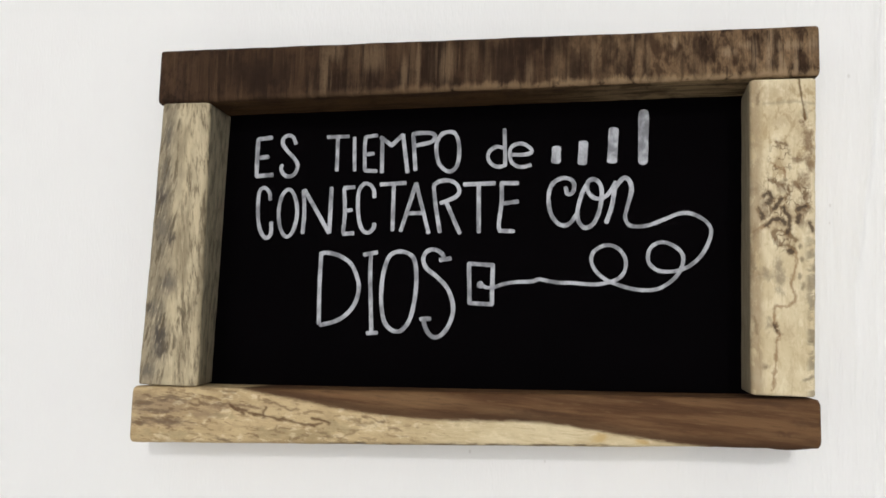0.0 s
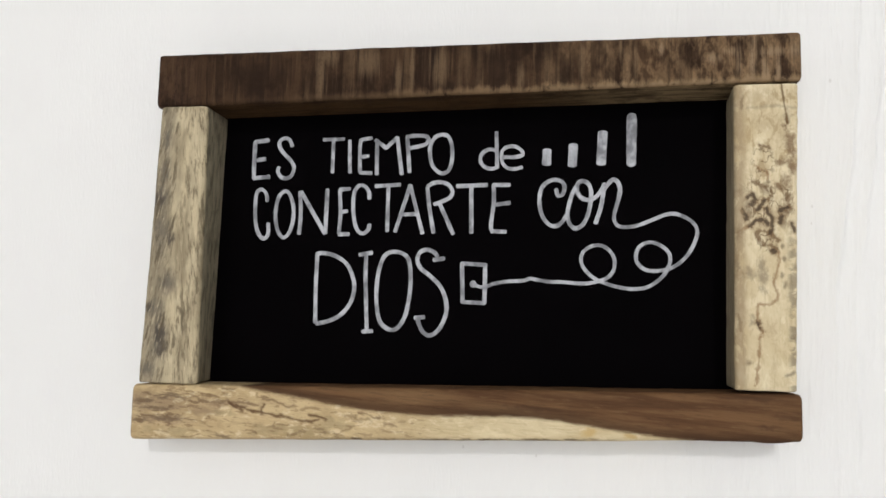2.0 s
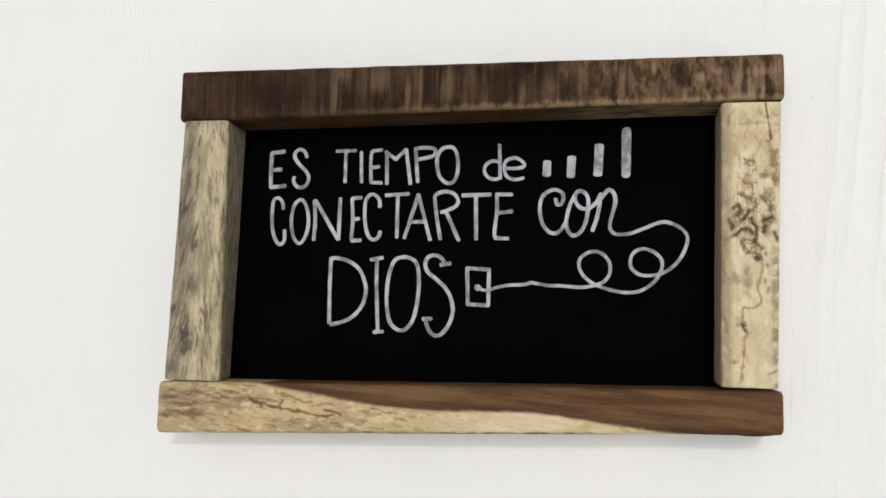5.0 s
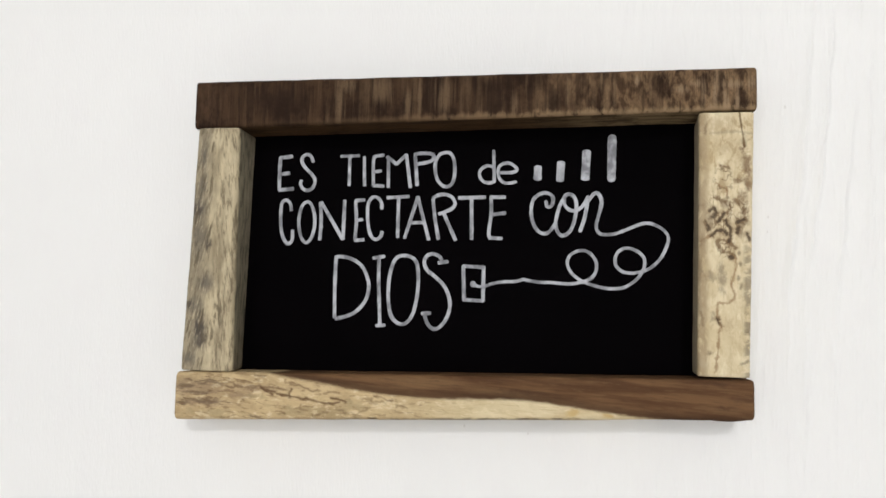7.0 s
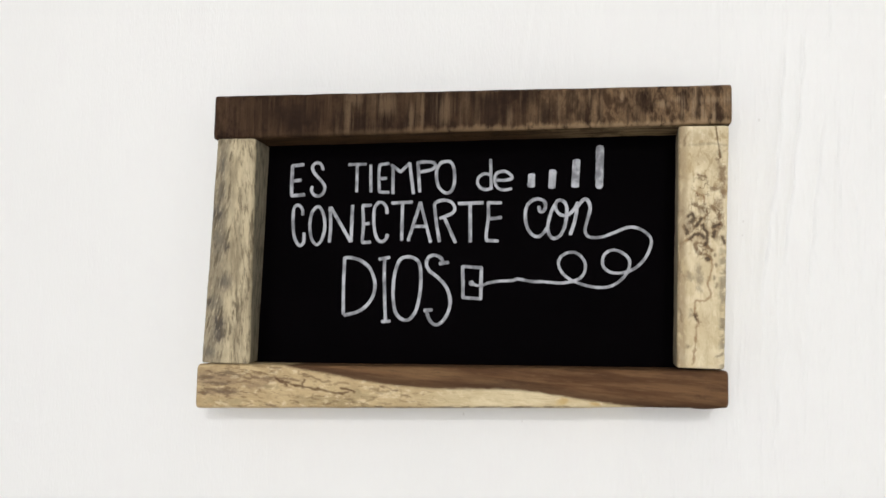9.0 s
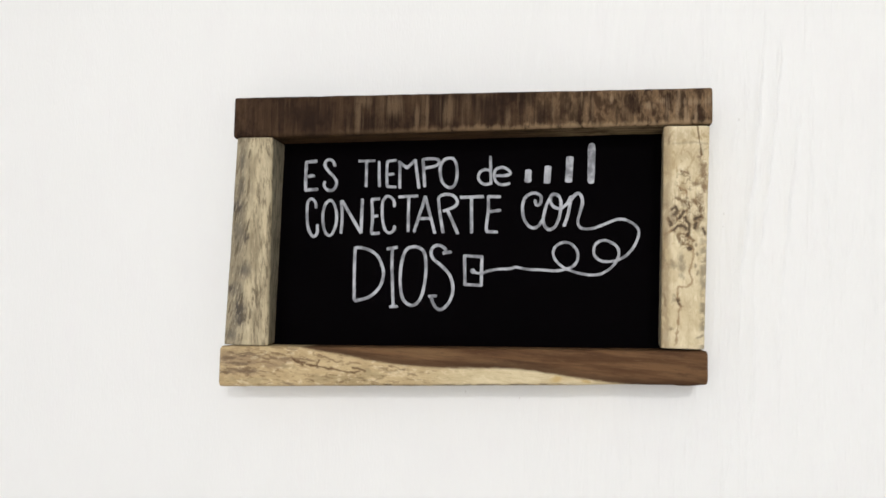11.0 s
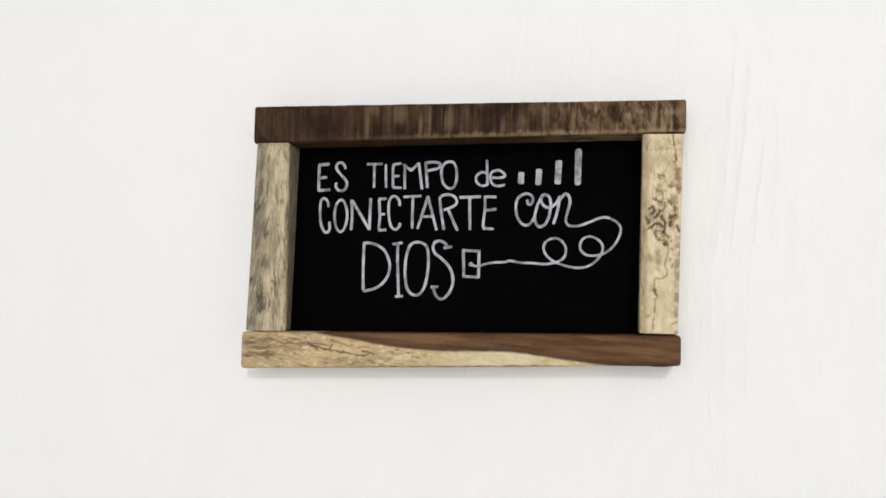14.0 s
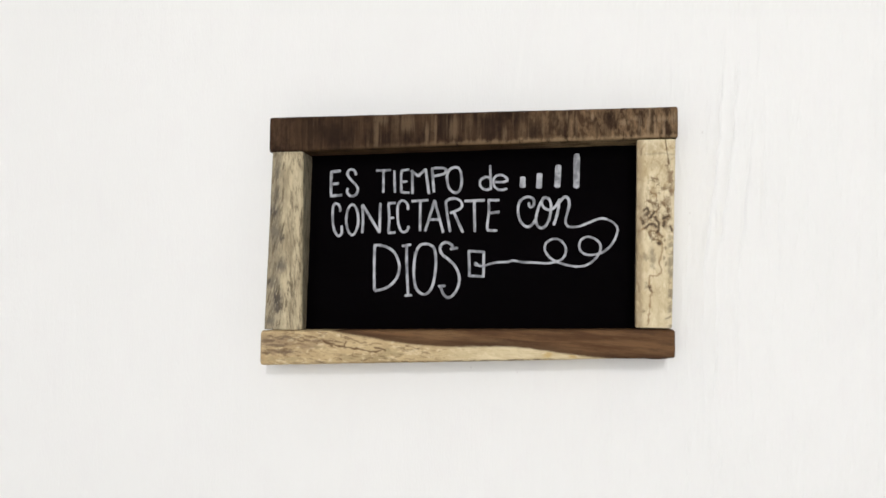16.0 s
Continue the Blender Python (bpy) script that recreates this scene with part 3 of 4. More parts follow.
RIDGES = (  # brushed ridges in the plaster: upper end, middle and lower end (x, z), and height in millimetres
    ((0.2214, 1.519), (0.2171, 1.455), (0.2096, 1.396), 1.1),
    ((0.2353, 1.538), (0.2297, 1.467), (0.2213, 1.397), 1.2),
    ((0.2245, 1.571), (0.2235, 1.547), (0.2222, 1.523), 0.6),
    ((0.2477, 1.482), (0.2428, 1.443), (0.2382, 1.393), 0.9),
    ((0.2571, 1.510), (0.2564, 1.459), (0.2567, 1.408), 0.6),
    ((0.2660, 1.435), (0.2683, 1.401), (0.2692, 1.371), 0.6),
    ((0.2522, 1.570), (0.2516, 1.554), (0.2516, 1.530), 0.5),
    ((0.2314, 1.337), (0.2323, 1.320), (0.2335, 1.302), 0.5),
    ((0.2168, 1.354), (0.2156, 1.305), (0.2141, 1.256), 0.5),
    ((0.2085, 1.396), (0.2067, 1.365), (0.2061, 1.335), 0.6),
    ((0.2375, 1.393), (0.2357, 1.366), (0.2350, 1.336), 0.5),
)


def painted_wall():
    """The wall behind the sign: a finely cut face with brushed, leaning ridges in the plaster, on a thick slab."""
    xs = np.concatenate([np.linspace(-2.2, -0.62, 9), np.arange(-0.6, -0.06, 0.005), np.arange(-0.06, 0.15, 0.0014), np.arange(0.15, 0.34, 0.0007), np.arange(0.34, 0.42, 0.0014), np.arange(0.42, 0.66, 0.004), np.linspace(0.7, 2.4, 9)])
    zs = np.concatenate([np.linspace(0.0, 1.0, 6), np.arange(1.02, 1.86, 0.005), np.linspace(1.9, 2.6, 5)])
    X, Z = np.meshgrid(xs, zs, indexing="ij")
    h = np.zeros_like(X)
    rng = np.random.RandomState(7)
    sway = 0.0012 * np.sin(Z * 21 + 1.0) + 0.0008 * np.sin(Z * 63 + X * 40)
    lean = X - 0.105 * (Z - 1.4) + sway
    for (xa, za), (xb, zb), (xc, zc), deep in RIDGES:
        u = np.clip((Z - zc) / (za - zc), -0.3, 1.3)
        m = (zb - zc) / (za - zc)
        bow = (xb - xc - m * (xa - xc)) / (m * (m - 1))
        d = X - (xc + u * (xa - xc - bow) + u * u * bow) + 0.0006 * np.sin(Z * 140 + xa * 900)
        ridge = np.where(d < 0, np.exp(-np.abs(d) / 0.004), np.exp(-np.abs(d) / 0.0009))
        h += 1.8 * deep * ridge * ease(u, -0.25, 0.12) * (1 - ease(u, 0.88, 1.25))
    for k in range(90):
        at, deep, wide = rng.uniform(0.0, 0.42), rng.uniform(0.15, 0.6), rng.uniform(0.0018, 0.005)
        mid, tall = rng.uniform(1.15, 1.65), rng.uniform(0.02, 0.09)
        d = lean - at + 0.003 * np.sin(Z * rng.uniform(5, 25) + rng.uniform(0, 6))
        ridge = np.where(d < 0, np.exp(-np.abs(d) / wide), np.exp(-np.abs(d) / (wide * 0.25)))
        h += deep * ridge * np.exp(-((Z - mid) / tall) ** 2)
    h *= ease(X, -0.06, 0.22) * (1 - 0.7 * ease(X, 0.36, 0.5))
    h += 0.05 * np.sin(X * 95 + 2 * np.sin(Z * 9)) * np.sin(Z * 31 + 3 * np.sin(X * 11))
    h += 0.12 * np.sin(X * 17 + 1.3) * np.sin(Z * 12 + 0.4)
    inside = ease(X, -0.6, -0.5) * (1 - ease(X, 0.56, 0.65)) * ease(Z, 1.02, 1.08) * (1 - ease(Z, 1.78, 1.85))
    behind = (1 - ease(np.abs(X), 0.17, 0.2)) * (1 - ease(np.abs(Z - 1.39), 0.1, 0.13))
    Y = WALL_Y - 0.001 * np.clip(h, -0.5, 3.2) * inside * (1 - behind)
    nx, nz = X.shape
    verts = np.stack([X.ravel(), Y.ravel(), Z.ravel()], 1)
    i = (np.arange(nx - 1)[:, None] * nz + np.arange(nz - 1)[None]).ravel()
    faces = np.stack([i, i + nz, i + nz + 1, i + 1], 1).tolist()
    n = len(verts)
    back = [(x, y, z) for x in (-2.2, 2.4) for y in (WALL_Y + 0.002, WALL_Y + 0.15) for z in (0.0, 2.6)]
    faces += [[n + j for j in f] for f in ((0, 1, 3, 2), (4, 6, 7, 5), (0, 4, 5, 1), (2, 3, 7, 6), (0, 2, 6, 4), (1, 5, 7, 3))]
    me = bpy.data.meshes.new("wall_north")
    me.from_pydata(verts.tolist() + back, [], faces)
    me.materials.append(WALL)
    me.polygons.foreach_set("use_smooth", [True] * (len(faces) - 6) + [False] * 6)
    me.update()
    return me


tagged(new("wall_north", painted_wall()), "white painted plaster wall with brushed upright ridges", "wall", kind="structure")
tagged(new("floor", slab("floor", -2.2, 2.4, -3.6, 0.156, -0.1, 0.0, FLOOR)), "plain pale floor of the room", "floor", kind="structure")
tagged(new("ceiling", slab("ceiling", -2.35, 2.55, -3.6, 0.156, 2.6, 2.7, ROOM)), "plain white painted ceiling of the room", "ceiling", kind="structure")
tagged(new("wall_west", slab("wall_west", -2.35, -2.2, -3.6, 0.156, 0.0, 2.6, ROOM)), "plain white painted side wall", "wall", kind="structure")
tagged(new("wall_east", slab("wall_east", 2.4, 2.55, -3.6, 0.156, 0.0, 2.6, ROOM)), "plain white painted side wall", "wall", kind="structure")


def wall_with_opening(name, x0, x1, y0, y1, z0, z1, hole, material):
    """A wall with one opening (x0, x1, z0, z1) right through it."""
    h0, h1, k0, k1 = hole
    verts, faces = [], []
    for y in (y0, y1):
        verts += [(x, y, z) for x in (x0, h0, h1, x1) for z in (z0, k0, k1, z1)]
    for a in range(3):
        for b in range(3):
            if (a, b) != (1, 1):
                q = [a * 4 + b, a * 4 + b + 1, (a + 1) * 4 + b + 1, (a + 1) * 4 + b]
                faces += [q, [v + 16 for v in q]]
    outer = [0, 1, 2, 3, 7, 11, 15, 14, 13, 12, 8, 4]
    for ring in (outer, [5, 6, 10, 9]):
        faces += [[a, b, b + 16, a + 16] for a, b in zip(ring, ring[1:] + ring[:1])]
    return mesh_of(name, verts, faces, material, False)


# Unseen wall; its opening is added to hold the frontal fill lamp.
tagged(new("wall_south", wall_with_opening("wall_south", -2.35, 2.55, -3.75, -3.6, -0.1, 2.7, (-1.25, 1.15, 0.8, 2.5), ROOM)),
       "unseen plain white painted wall with an opening added for the fill lamp", "wall", kind="structure")


# ---- the sign ----
sign = tagged(new("framed_sign"), "black chalkboard sign in a rough pallet-wood frame on a white wall", "sign")
sign.location = (0.0, 0.0, 1.4)
MM = 0.001
FRONT, BACK = -31.0, WALL_Y / MM


def rail(name, along, ends, low, high, low_back, high_back, material, label, seed, radius=2.6, chips=(), round_end=1.2, front=(FRONT, FRONT)):
    """A sawn stick with rounded, worn edges, in millimetres. along: 'x' or 'z'. ends: where it begins and ends. low, high: its
    edges at both ends on the front, low_back, high_back: the same at the back. chips: (place, reach, depth) bitten from the low edge."""
    stations = 90
    span = ends[1] - ends[0]
    cuts = [round_end * c for c in (0.0, 0.1, 0.3, 0.6, 1.0)]
    at = np.array(cuts + list(np.linspace(4.2, abs(span) - 4.2, stations)) + [abs(span) - c for c in cuts[::-1]])
    corner = 6
    verts = []
    for s in at:
        k = s / abs(span)
        inset = max(0.0, round_end - min(s, abs(span) - s))
        shrink = round_end - math.sqrt(max(0.0, round_end ** 2 - inset ** 2))
        a0, a1 = low[0] + (low[1] - low[0]) * k, high[0] + (high[1] - high[0]) * k
        b0, b1 = low_back[0] + (low_back[1] - low_back[0]) * k, high_back[0] + (high_back[1] - high_back[0]) * k
        f = front[0] + (front[1] - front[0]) * k
        place = ends[0] + span * k
        for where, reach, depth in chips:
            bite = depth * max(0.0, 1 - abs(place - where) / reach) ** 0.6
            a0 += bite
        a0, a1, b0, b1, f = a0 + shrink * 0.8, a1 - shrink * 0.8, b0 + shrink * 0.3, b1 - shrink * 0.3, f + shrink * 0.9
        ring = []
        for side, (a, b) in enumerate(((a0, f), (a1, f), (b1, BACK), (b0, BACK))):
            r = radius * (1.0 + 0.25 * noise.noise(Vector((s * 0.05, side * 7.3, seed)))) if side < 2 else 0.6
            ca, cb = (a + r if side in (0, 3) else a - r), (b + r if side < 2 else b - r)
            for j in range(corner):
                turn = math.pi / 2 * j / (corner - 1)
                base = (math.pi, -math.pi / 2, 0.0, math.pi / 2)[side]
                ring.append((ca + r * math.cos(base + turn), cb + r * math.sin(base + turn)))
        # points along the broad front, so that it can sag and swell
        fine = []
        for j, p in enumerate(ring):
            fine.append(p)
            q = ring[(j + 1) % len(ring)]
            if j % corner == corner - 1:
                fine += [(p[0] + (q[0] - p[0]) * m / 6, p[1] + (q[1] - p[1]) * m / 6) for m in range(1, 6)]
        for a, b in fine:
            p = Vector((place * 0.045, a * 0.09, b * 0.09 + seed * 3.7))
            wob = noise.noise_vector(p) * 0.15 + noise.noise_vector(p * 5.3) * 0.19
            keep = min(1.0, max(0.0, (BACK - b) / 3.0))
            a2, b2 = a + wob.x * keep, b + wob.y * keep
            l2 = place + wob.z * 0.5
            verts.append((l2 * MM, b2 * MM, a2 * MM) if along == "x" else (a2 * MM, b2 * MM, l2 * MM))
    ring_n = corner * 4 + 20
    faces = []
    for i in range(len(at) - 1):
        for j in range(ring_n):
            faces.append((i * ring_n + j, i * ring_n + (j + 1) % ring_n, (i + 1) * ring_n + (j + 1) % ring_n, (i + 1) * ring_n + j))
    faces += [tuple(range(ring_n)), tuple(range((len(at) - 1) * ring_n, len(at) * ring_n))]
    return part(name, mesh_of(name, verts, faces, material), sign, label)


rail("top_rail", "x", (-180.0, 180.3), (69.7, 75.3), (102.0, 101.2), (70.4, 75.4), (101.0, 100.2), DARK,
     "dark brown sawn wooden rail with upright saw marks", 1.0, round_end=1.4)
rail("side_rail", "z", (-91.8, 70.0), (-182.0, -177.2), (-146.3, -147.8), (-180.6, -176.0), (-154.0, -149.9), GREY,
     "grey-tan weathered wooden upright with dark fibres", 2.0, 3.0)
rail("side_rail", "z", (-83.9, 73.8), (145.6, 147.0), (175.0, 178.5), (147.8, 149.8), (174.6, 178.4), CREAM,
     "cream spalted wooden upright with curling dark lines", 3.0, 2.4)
rail("bottom_rail", "x", (-185.0, 177.4), (-124.3, -108.3), (-92.9, -85.0), (-122.8, -107.2), (-93.8, -85.6), TWO,
     "two-tone wooden rail, cream at one end and brown heartwood", 4.0, 3.0, ((163.0, 9.0, -0.9), (118.0, 26.0, 0.5)), 2.2)

board = part("board", slab("board", -0.156, 0.152, 0.0, 0.0045, -0.096, 0.078, BLACK), sign, "matt black chalkboard panel")


# ---- hand lettering ----
def smooth_path(points, step=0.5):
    """A flowing line through the points (millimetres), cut evenly."""
    p = [Vector(q) for q in points]
    if len(p) == 2:
        dense = [p[0].lerp(p[1], k / 12) for k in range(13)]
    else:
        closed = (p[0] - p[-1]).length < 0.05
        before, after = (p[-2], p[1]) if closed else (p[0] * 2 - p[1], p[-1] * 2 - p[-2])
        q = [before, *p, after]
        dense = []
        for i in range(1, len(q) - 2):
            for k in range(12):
                t = k / 12
                dense.append(0.5 * (2 * q[i] + (q[i + 1] - q[i - 1]) * t + (2 * q[i - 1] - 5 * q[i] + 4 * q[i + 1] - q[i + 2]) * t * t
                                    + (3 * q[i] - q[i - 1] - 3 * q[i + 1] + q[i + 2]) * t ** 3))
        dense.append(p[-1])
    out, left = [dense[0]], 0.0
    for a, b in zip(dense, dense[1:]):
        left += (b - a).length
        if left >= step:
            out.append(b)
            left = 0.0
    if (out[-1] - dense[-1]).length > 0.05:
        out.append(dense[-1])
    return out


def stroke(verts, faces, points, width, lift, seed, blunt):
    """One pull of the paint marker: a low, raised ribbon with blunt or round ends. It climbs a little, so that it can cross itself."""
    path = smooth_path(points)
    n = len(path)
    rows = []
    for i, p in enumerate(path):
        d = (path[min(i + 1, n - 1)] - path[max(i - 1, 0)]).normalized()
        side = Vector((-d.y, d.x))
        half = width * 0.465 * (1 + 0.13 * noise.noise(Vector((p.x * 0.35, p.y * 0.35, seed))) + 0.07 * noise.noise(Vector((p.x * 1.3, p.y * 1.3, seed + 5))))
        rows.append((p, d, side, half))
    ring = []
    cap = 0.45 if blunt else 0.85
    p, d, side, half = rows[0]
    for a in (-60, -30, 0, 30, 60):
        ring.append((p - d * half * cap * math.cos(radians(a)) + side * half * math.sin(radians(a)), 0.0))
    first = len(ring)
    left = [(p + side * half, i / n) for i, (p, d, side, half) in enumerate(rows)]
    right = [(p - side * half, i / n) for i, (p, d, side, half) in enumerate(rows)]
    p, d, side, half = rows[-1]
    tail = [(p + d * half * cap * math.cos(radians(a)) + side * half * math.sin(radians(a)), 1.0) for a in (60, 30, 0, -30, -60)]
    base = len(verts)

    def add(q, k):
        verts.append((q.x * MM, -(lift + 0.09 * k) * MM, q.y * MM))
        verts.append((q.x * MM, 0.0003, q.y * MM))

    for q, k in left + tail + right[::-1] + ring:
        add(q, k)
    count = len(left) + len(tail) + len(right) + len(ring)
    for i in range(count):
        a, b = base + 2 * i, base + 2 * ((i + 1) % count)
        faces.append((a, b, b + 1, a + 1))
    top = lambda i: base + 2 * (i % count)
    for i in range(n - 1):
        faces.append((top(i), top(i + 1), top(n + 5 + n - 2 - i), top(n + 5 + n - 1 - i)))
    faces.append(tuple(top(i) for i in (n - 1, n, n + 1, n + 2, n + 3, n + 4, n + 5)))
    faces.append(tuple(top(i) for i in (2 * n + 4, 2 * n + 5, 2 * n + 6, 2 * n + 7, 2 * n + 8, 2 * n + 9, 0)))


drawn = [0]


def lettered(name, label, x, z, wide, high, width, *strokes, blunt=True):
    """A letter or sign in its box on the board (millimetres from the middle); strokes run in parts of the box."""
    verts, faces = [], []
    drawn[0] += 1
    for k, points in enumerate(strokes):
        stroke(verts, faces, [(x + wide * u, z + high * v) for u, v in points], width, 0.16 + 0.1 * k, drawn[0] * 1.7 + k, blunt)
    return part(name, mesh_of(name, verts, faces, MARKER, False), board, label)


# first line: ES TIEMPO de, with a rising row of signal bars; then CONECTARTE con; then DIOS, a socket and its cord
lettered("letter", "hand-painted white letter E", -130.6, 32.5, 10.4, 23.8, 2.8, [(0.016, 0.96), (0, 0.47), (0.018, 0)], [(0.016, 0.96), (0.86, 1)], [(0.18, 0.48), (0.7, 0.5)], [(0.018, 0), (1, 0.033)])
lettered("letter", "hand-painted white letter S", -114.9, 32.3, 10.4, 25.2, 2.5, [(0.84, 0.79), (0.68, 0.94), (0.43, 1), (0.12, 0.95), (0.034, 0.81), (0.33, 0.62), (0.77, 0.44), (1, 0.27), (0.88, 0.082), (0.58, 0), (0.23, 0.029), (0, 0.17), (0.058, 0.28)])
lettered("letter", "hand-painted white letter T", -86.2, 35.5, 13.1, 20.7, 2.3, [(0, 0.99), (1, 1)], [(0.49, 0.94), (0.49, 0)])
lettered("letter", "hand-painted white letter I", -69.5, 35.4, 1, 20, 2.3, [(0, 1), (0.71, 0)])
lettered("letter", "hand-painted white letter E", -63, 34.9, 7.8, 21.6, 2.3, [(0.064, 0.96), (0, 0.69), (0.062, 0.035)], [(0.064, 0.96), (0.95, 1)], [(0.2, 0.47), (0.73, 0.49)], [(0.063, 0.019), (1, 0)])
lettered("letter", "hand-painted white letter M", -53.4, 34, 16.9, 22.5, 2.5, [(0.062, 0.95), (0.082, 0.0068)], [(0, 0.95), (0.4, 0.72)], [(0.4, 0.72), (0.8, 1)], [(0.8, 1), (0.9, 0.51), (1, 0)])
lettered("letter", "hand-painted white letter P", -34.1, 35.3, 13.4, 22.1, 2.5, [(0.026, 0.96), (0.17, 0)], [(0, 0.97), (0.31, 1), (0.82, 0.99), (1, 0.9), (0.83, 0.75), (0.14, 0.66)])
lettered("letter", "hand-painted white letter O", -19.5, 34.5, 13.2, 23.3, 2.5, [(0.62, 1), (0.24, 0.95), (0.013, 0.74), (0, 0.45), (0.14, 0.18), (0.5, 0), (0.83, 0.056), (1, 0.31), (0.99, 0.68), (0.85, 0.92), (0.62, 1)])
lettered("letter", "hand-painted white letter d", 10.7, 36.8, 10.3, 22, 2.3, [(0.9, 1), (0.97, 0.028)], [(0.86, 0.5), (0.47, 0.53), (0.09, 0.41), (0, 0.23), (0.23, 0.063), (0.62, 0), (1, 0.043)])
lettered("letter", "hand-painted white letter e", 23.2, 36.7, 12.3, 13.3, 2.3, [(0.052, 0.53), (0.58, 0.52), (0.95, 0.59), (1, 0.74), (0.71, 0.97), (0.36, 1), (0.047, 0.83), (0, 0.48), (0.11, 0.18), (0.4, 0.0033), (0.72, 0), (0.98, 0.072)])
lettered("letter", "hand-painted white letter C", -128.6, -5.1, 9, 30.5, 2.5, [(0.85, 0.76), (0.78, 0.9), (0.44, 1), (0.086, 0.94), (0, 0.73), (0.057, 0.38), (0.26, 0.14), (0.65, 0), (1, 0.079), (1, 0.31)])
lettered("letter", "hand-painted white letter O", -115.2, -4.3, 11.4, 28.6, 2.5, [(0.52, 1), (0.15, 0.87), (0, 0.53), (0.14, 0.17), (0.47, 0), (0.78, 0.084), (1, 0.35), (1, 0.65), (0.81, 0.89), (0.52, 1)])
lettered("letter", "hand-painted white letter N", -99.9, -2.2, 17.4, 27.4, 2.6, [(0, 0.95), (0.054, 0.45), (0.023, 0)], [(0.041, 0.95), (0.96, 0.015)], [(1, 1), (0.98, 0.015)])
lettered("letter", "hand-painted white letter E", -74.7, -2.4, 6.6, 27.9, 2.5, [(0.0019, 0.96), (0.14, 0.45), (0.043, 0.024)], [(0, 0.98), (0.96, 1)], [(0.18, 0.49), (0.77, 0.51)], [(0.047, 0), (1, 0.013)])
lettered("letter", "hand-painted white letter C", -66, -1.7, 10.5, 28.8, 2.5, [(0.95, 0.73), (0.9, 0.88), (0.63, 1), (0.29, 1), (0.04, 0.86), (0, 0.59), (0.097, 0.27), (0.32, 0.058), (0.65, 0), (0.94, 0.082), (1, 0.19)])
lettered("letter", "hand-painted white letter T", -52.5, -0.3, 15.1, 28.1, 2.5, [(0, 0.97), (1, 1)], [(0.53, 0.97), (0.53, 0)])
lettered("letter", "hand-painted white letter A", -39.6, -1.6, 16.6, 29.1, 2.5, [(0.51, 1), (0, 0.032)], [(0.51, 1), (1, 0)], [(0.19, 0.39), (0.8, 0.4)])
lettered("letter", "hand-painted white letter R", -20.7, -1.8, 16, 30.9, 2.5, [(0.00052, 0.9), (0.1, 0.49), (0.27, 0.02)], [(0, 0.92), (0.21, 0.98), (0.52, 1), (0.81, 0.94), (0.95, 0.81), (0.85, 0.7), (0.54, 0.62), (0.27, 0.57)], [(0.48, 0.58), (1, 0)])
lettered("letter", "hand-painted white letter T", -2.9, -1.1, 17.8, 28.3, 2.6, [(0, 0.98), (1, 1)], [(0.48, 0.97), (0.51, 0)])
lettered("letter", "hand-painted white letter E", 17.6, -0.8, 10.8, 28, 2.5, [(0.11, 1), (0.13, 0.62), (0, 0.15), (0.097, 0)], [(0.084, 1), (0.99, 1)], [(0.19, 0.58), (1, 0.62)], [(0.066, 0.023), (0.81, 0.013)])
lettered("letter", "hand-painted white letter c", 45.5, 2.9, 15.7, 27, 2.5, [(0.61, 0.79), (0.67, 0.67), (0.83, 0.68), (0.91, 0.83), (0.81, 0.96), (0.48, 1), (0.14, 0.88), (0, 0.63), (0.067, 0.29), (0.29, 0.072), (0.56, 0), (0.8, 0.072), (1, 0.24)], blunt=False)
lettered("letter", "hand-painted white letter o", 61.7, 1.7, 20.6, 27.4, 2.5, [(0.3, 0.97), (0.12, 0.72), (0, 0.36), (0.033, 0.13), (0.2, 0), (0.43, 0.094), (0.58, 0.36), (0.64, 0.72), (0.58, 0.92), (0.42, 1), (0.27, 0.94), (0.27, 0.75), (0.43, 0.62), (0.65, 0.61), (0.85, 0.73), (1, 0.93)], blunt=False)
lettered("letter", "hand-painted white letter n", 77.4, 4.6, 13.6, 25.3, 2.6, [(0.36, 0.9), (0.23, 0.4), (0, 0)], [(0.32, 0.75), (0.52, 0.9), (0.73, 1), (0.93, 0.91), (1, 0.72), (0.86, 0.4)])
lettered("letter", "hand-painted white letter D", -87.6, -56.3, 24, 42.6, 2.6, [(0.0088, 1), (0, 0.51), (0.021, 0.015)], [(0.0094, 0.99), (0.18, 1), (0.48, 0.96), (0.78, 0.85), (0.96, 0.65), (1, 0.49), (0.91, 0.3), (0.68, 0.14), (0.4, 0.051), (0.051, 0)])
lettered("letter", "hand-painted white letter I", -61.1, -60.2, 9.4, 47, 2.5, [(0, 0.97), (0.84, 1)], [(0.44, 0.98), (0.46, 0.64), (0.64, 0.022)], [(0.35, 0), (1, 0.01)])
lettered("letter", "hand-painted white letter O", -49.9, -58.5, 20.5, 45.9, 2.6, [(0.48, 1), (0.22, 0.95), (0.067, 0.78), (0, 0.55), (0.018, 0.3), (0.13, 0.097), (0.39, 0), (0.63, 0.017), (0.85, 0.16), (0.97, 0.41), (1, 0.66), (0.94, 0.88), (0.78, 0.97), (0.48, 1)])
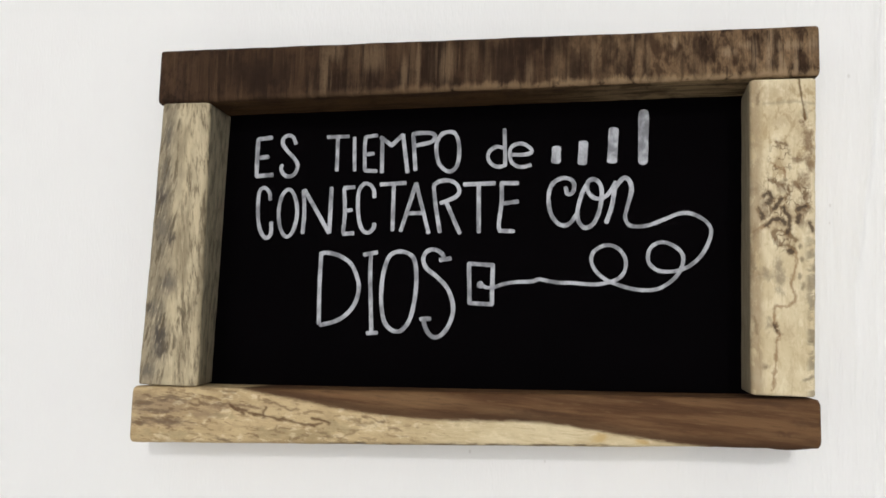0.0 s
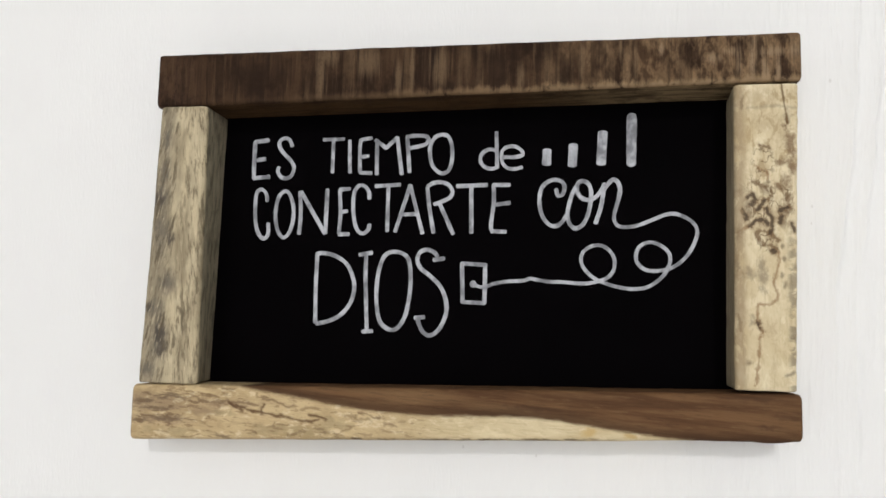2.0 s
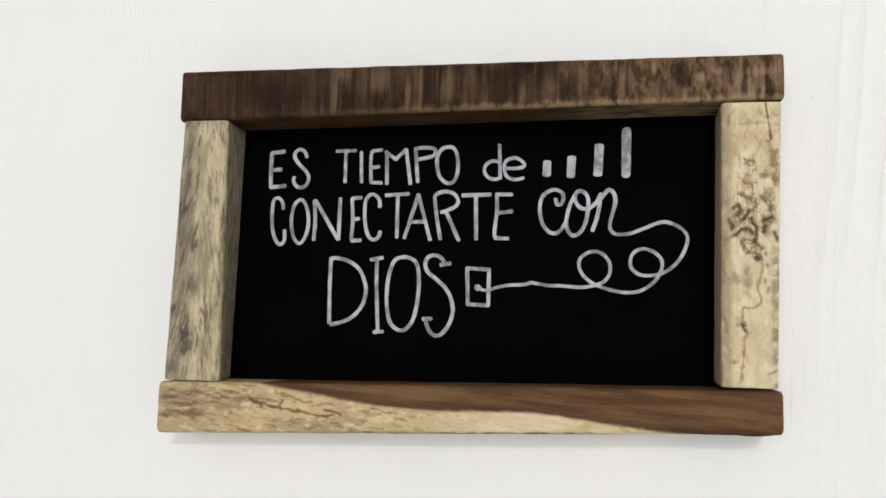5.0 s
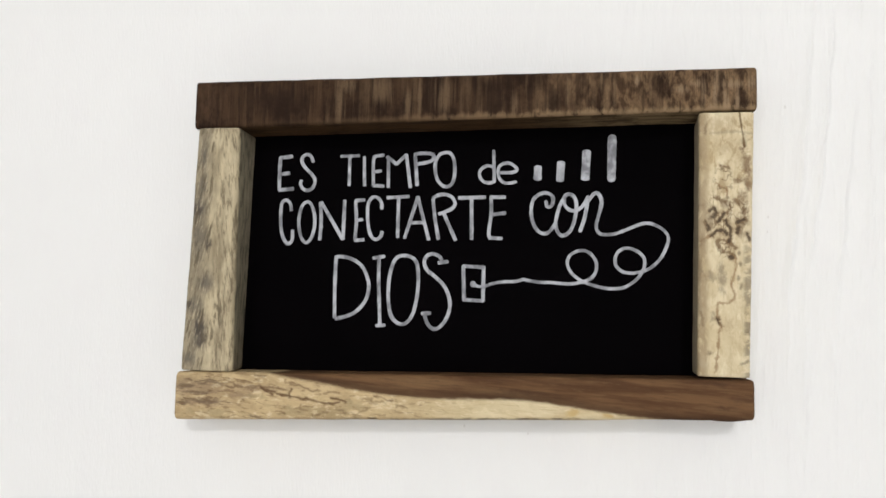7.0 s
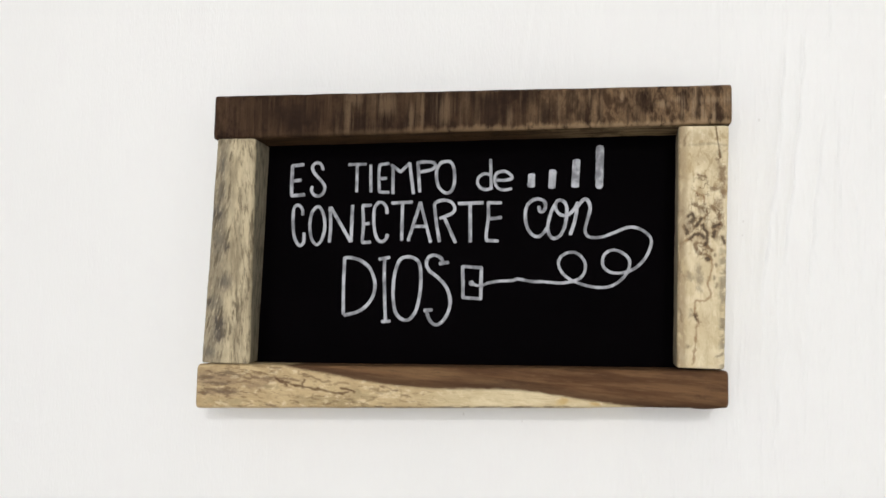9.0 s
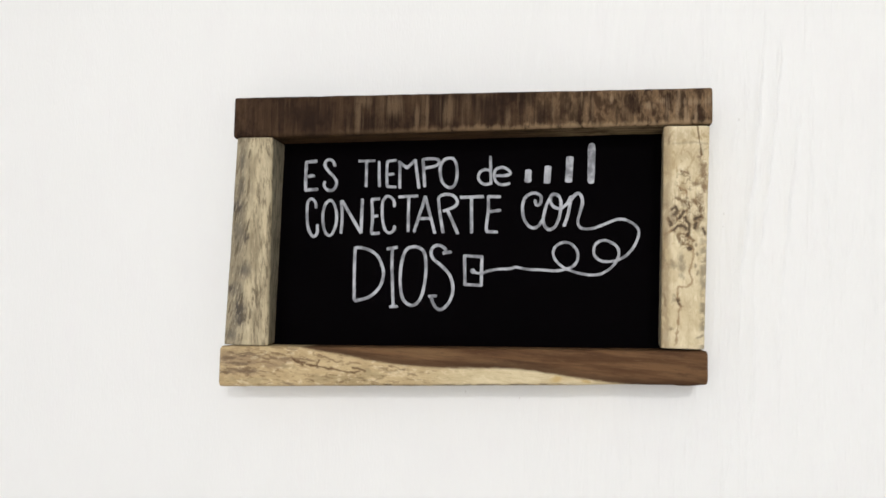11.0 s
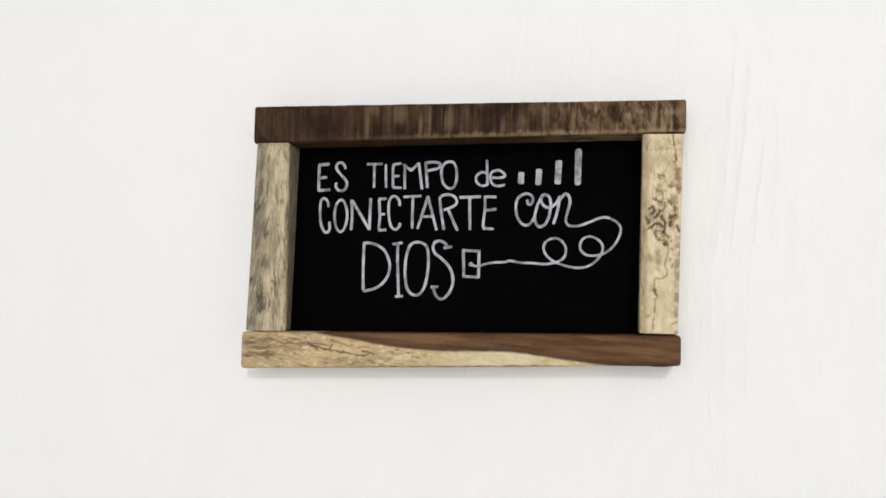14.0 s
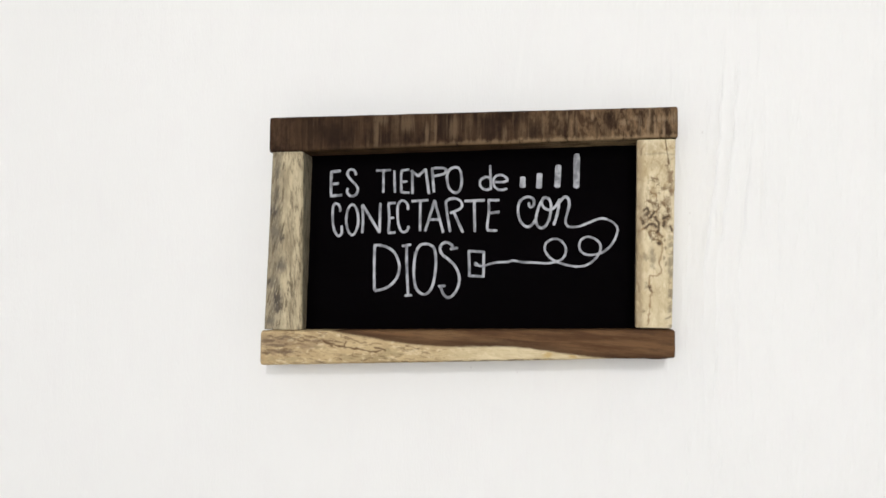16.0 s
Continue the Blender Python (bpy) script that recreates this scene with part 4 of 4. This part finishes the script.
lettered("letter", "hand-painted white letter S", -26.4, -61.4, 18.5, 50.2, 2.6, [(0.57, 0.88), (0.91, 0.9)], [(0.69, 0.92), (0.58, 0.97), (0.36, 1), (0.13, 0.97), (0.041, 0.88), (0.16, 0.78), (0.47, 0.69), (0.8, 0.57), (0.99, 0.41), (1, 0.25), (0.81, 0.086), (0.52, 0), (0.28, 0.036), (0.13, 0.14), (0.11, 0.2)], [(0, 0.2), (0.31, 0.21)])
lettered("signal_bar", "solid white painted signal bar", 49.4, 39.3, 1, 8.1, 5.6, [(0.25, 1), (0, 0)])
lettered("signal_bar", "solid white painted signal bar", 64.1, 38.4, 1, 11.7, 5.6, [(0.57, 1), (0, 0)])
lettered("signal_bar", "solid white painted signal bar", 80.4, 39.2, 1, 18.2, 5.9, [(0.9, 1), (0, 0)])
lettered("signal_bar", "solid white painted signal bar", 97.2, 39.2, 1, 28.2, 5.9, [(0.34, 0.96), (0, 0)], blunt=False)
lettered("socket_outline", "white outlined wall socket", 1, -42, 13.8, 23.1, 2.6, [(0, 1), (0.058, 0.0031)], [(0.00048, 0.99), (1, 0.96)], [(0.99, 0.98), (0.98, 0)], [(1, 0.00028), (0.057, 0.017)])
lettered("cord", "thin white painted curling cord", 87.6, -21.4, 45.4, 36.2, 2.2, [(0.034, 1), (0, 0.82), (0.034, 0.7), (0.12, 0.66), (0.27, 0.68), (0.44, 0.76), (0.61, 0.85), (0.73, 0.87), (0.85, 0.82), (0.95, 0.73), (1, 0.61), (0.97, 0.43), (0.89, 0.24), (0.77, 0.088), (0.64, 0)], blunt=False)
lettered("cord", "thin white painted curling cord", 83.1, -32.5, 35.2, 26.4, 2.2, [(0.95, 0.42), (0.78, 0.39), (0.61, 0.42), (0.49, 0.57), (0.48, 0.77), (0.55, 0.93), (0.69, 1), (0.86, 0.93), (0.98, 0.78), (1, 0.6), (0.93, 0.36), (0.79, 0.16), (0.61, 0.028), (0.39, 0), (0.17, 0.043), (0, 0.11)], blunt=False)
lettered("cord", "thin white painted curling cord", 69.4, -29.6, 18.5, 21.5, 2.2, [(0.74, 0), (0.44, 0.11), (0.15, 0.32), (0, 0.58), (0.066, 0.83), (0.32, 0.98), (0.6, 1), (0.85, 0.87), (1, 0.63), (0.97, 0.34), (0.79, 0.15), (0.54, 0.056)], blunt=False)
lettered("cord", "thin white painted curling cord", 8.8, -32.7, 70.6, 5.3, 2.2, [(1, 0.8), (0.88, 0.54), (0.7, 0.68), (0.61, 0.67), (0.5, 0.89), (0.45, 1), (0.39, 0.74), (0.27, 0.66), (0.16, 0.39), (0.11, 0.14), (0.046, 0), (0, 0.24)], blunt=False)
lettered("plug", "white painted plug dot", 7.4, -31.4, 1, 1, 4, [(0, 0.64), (0.66, 0)], blunt=False)
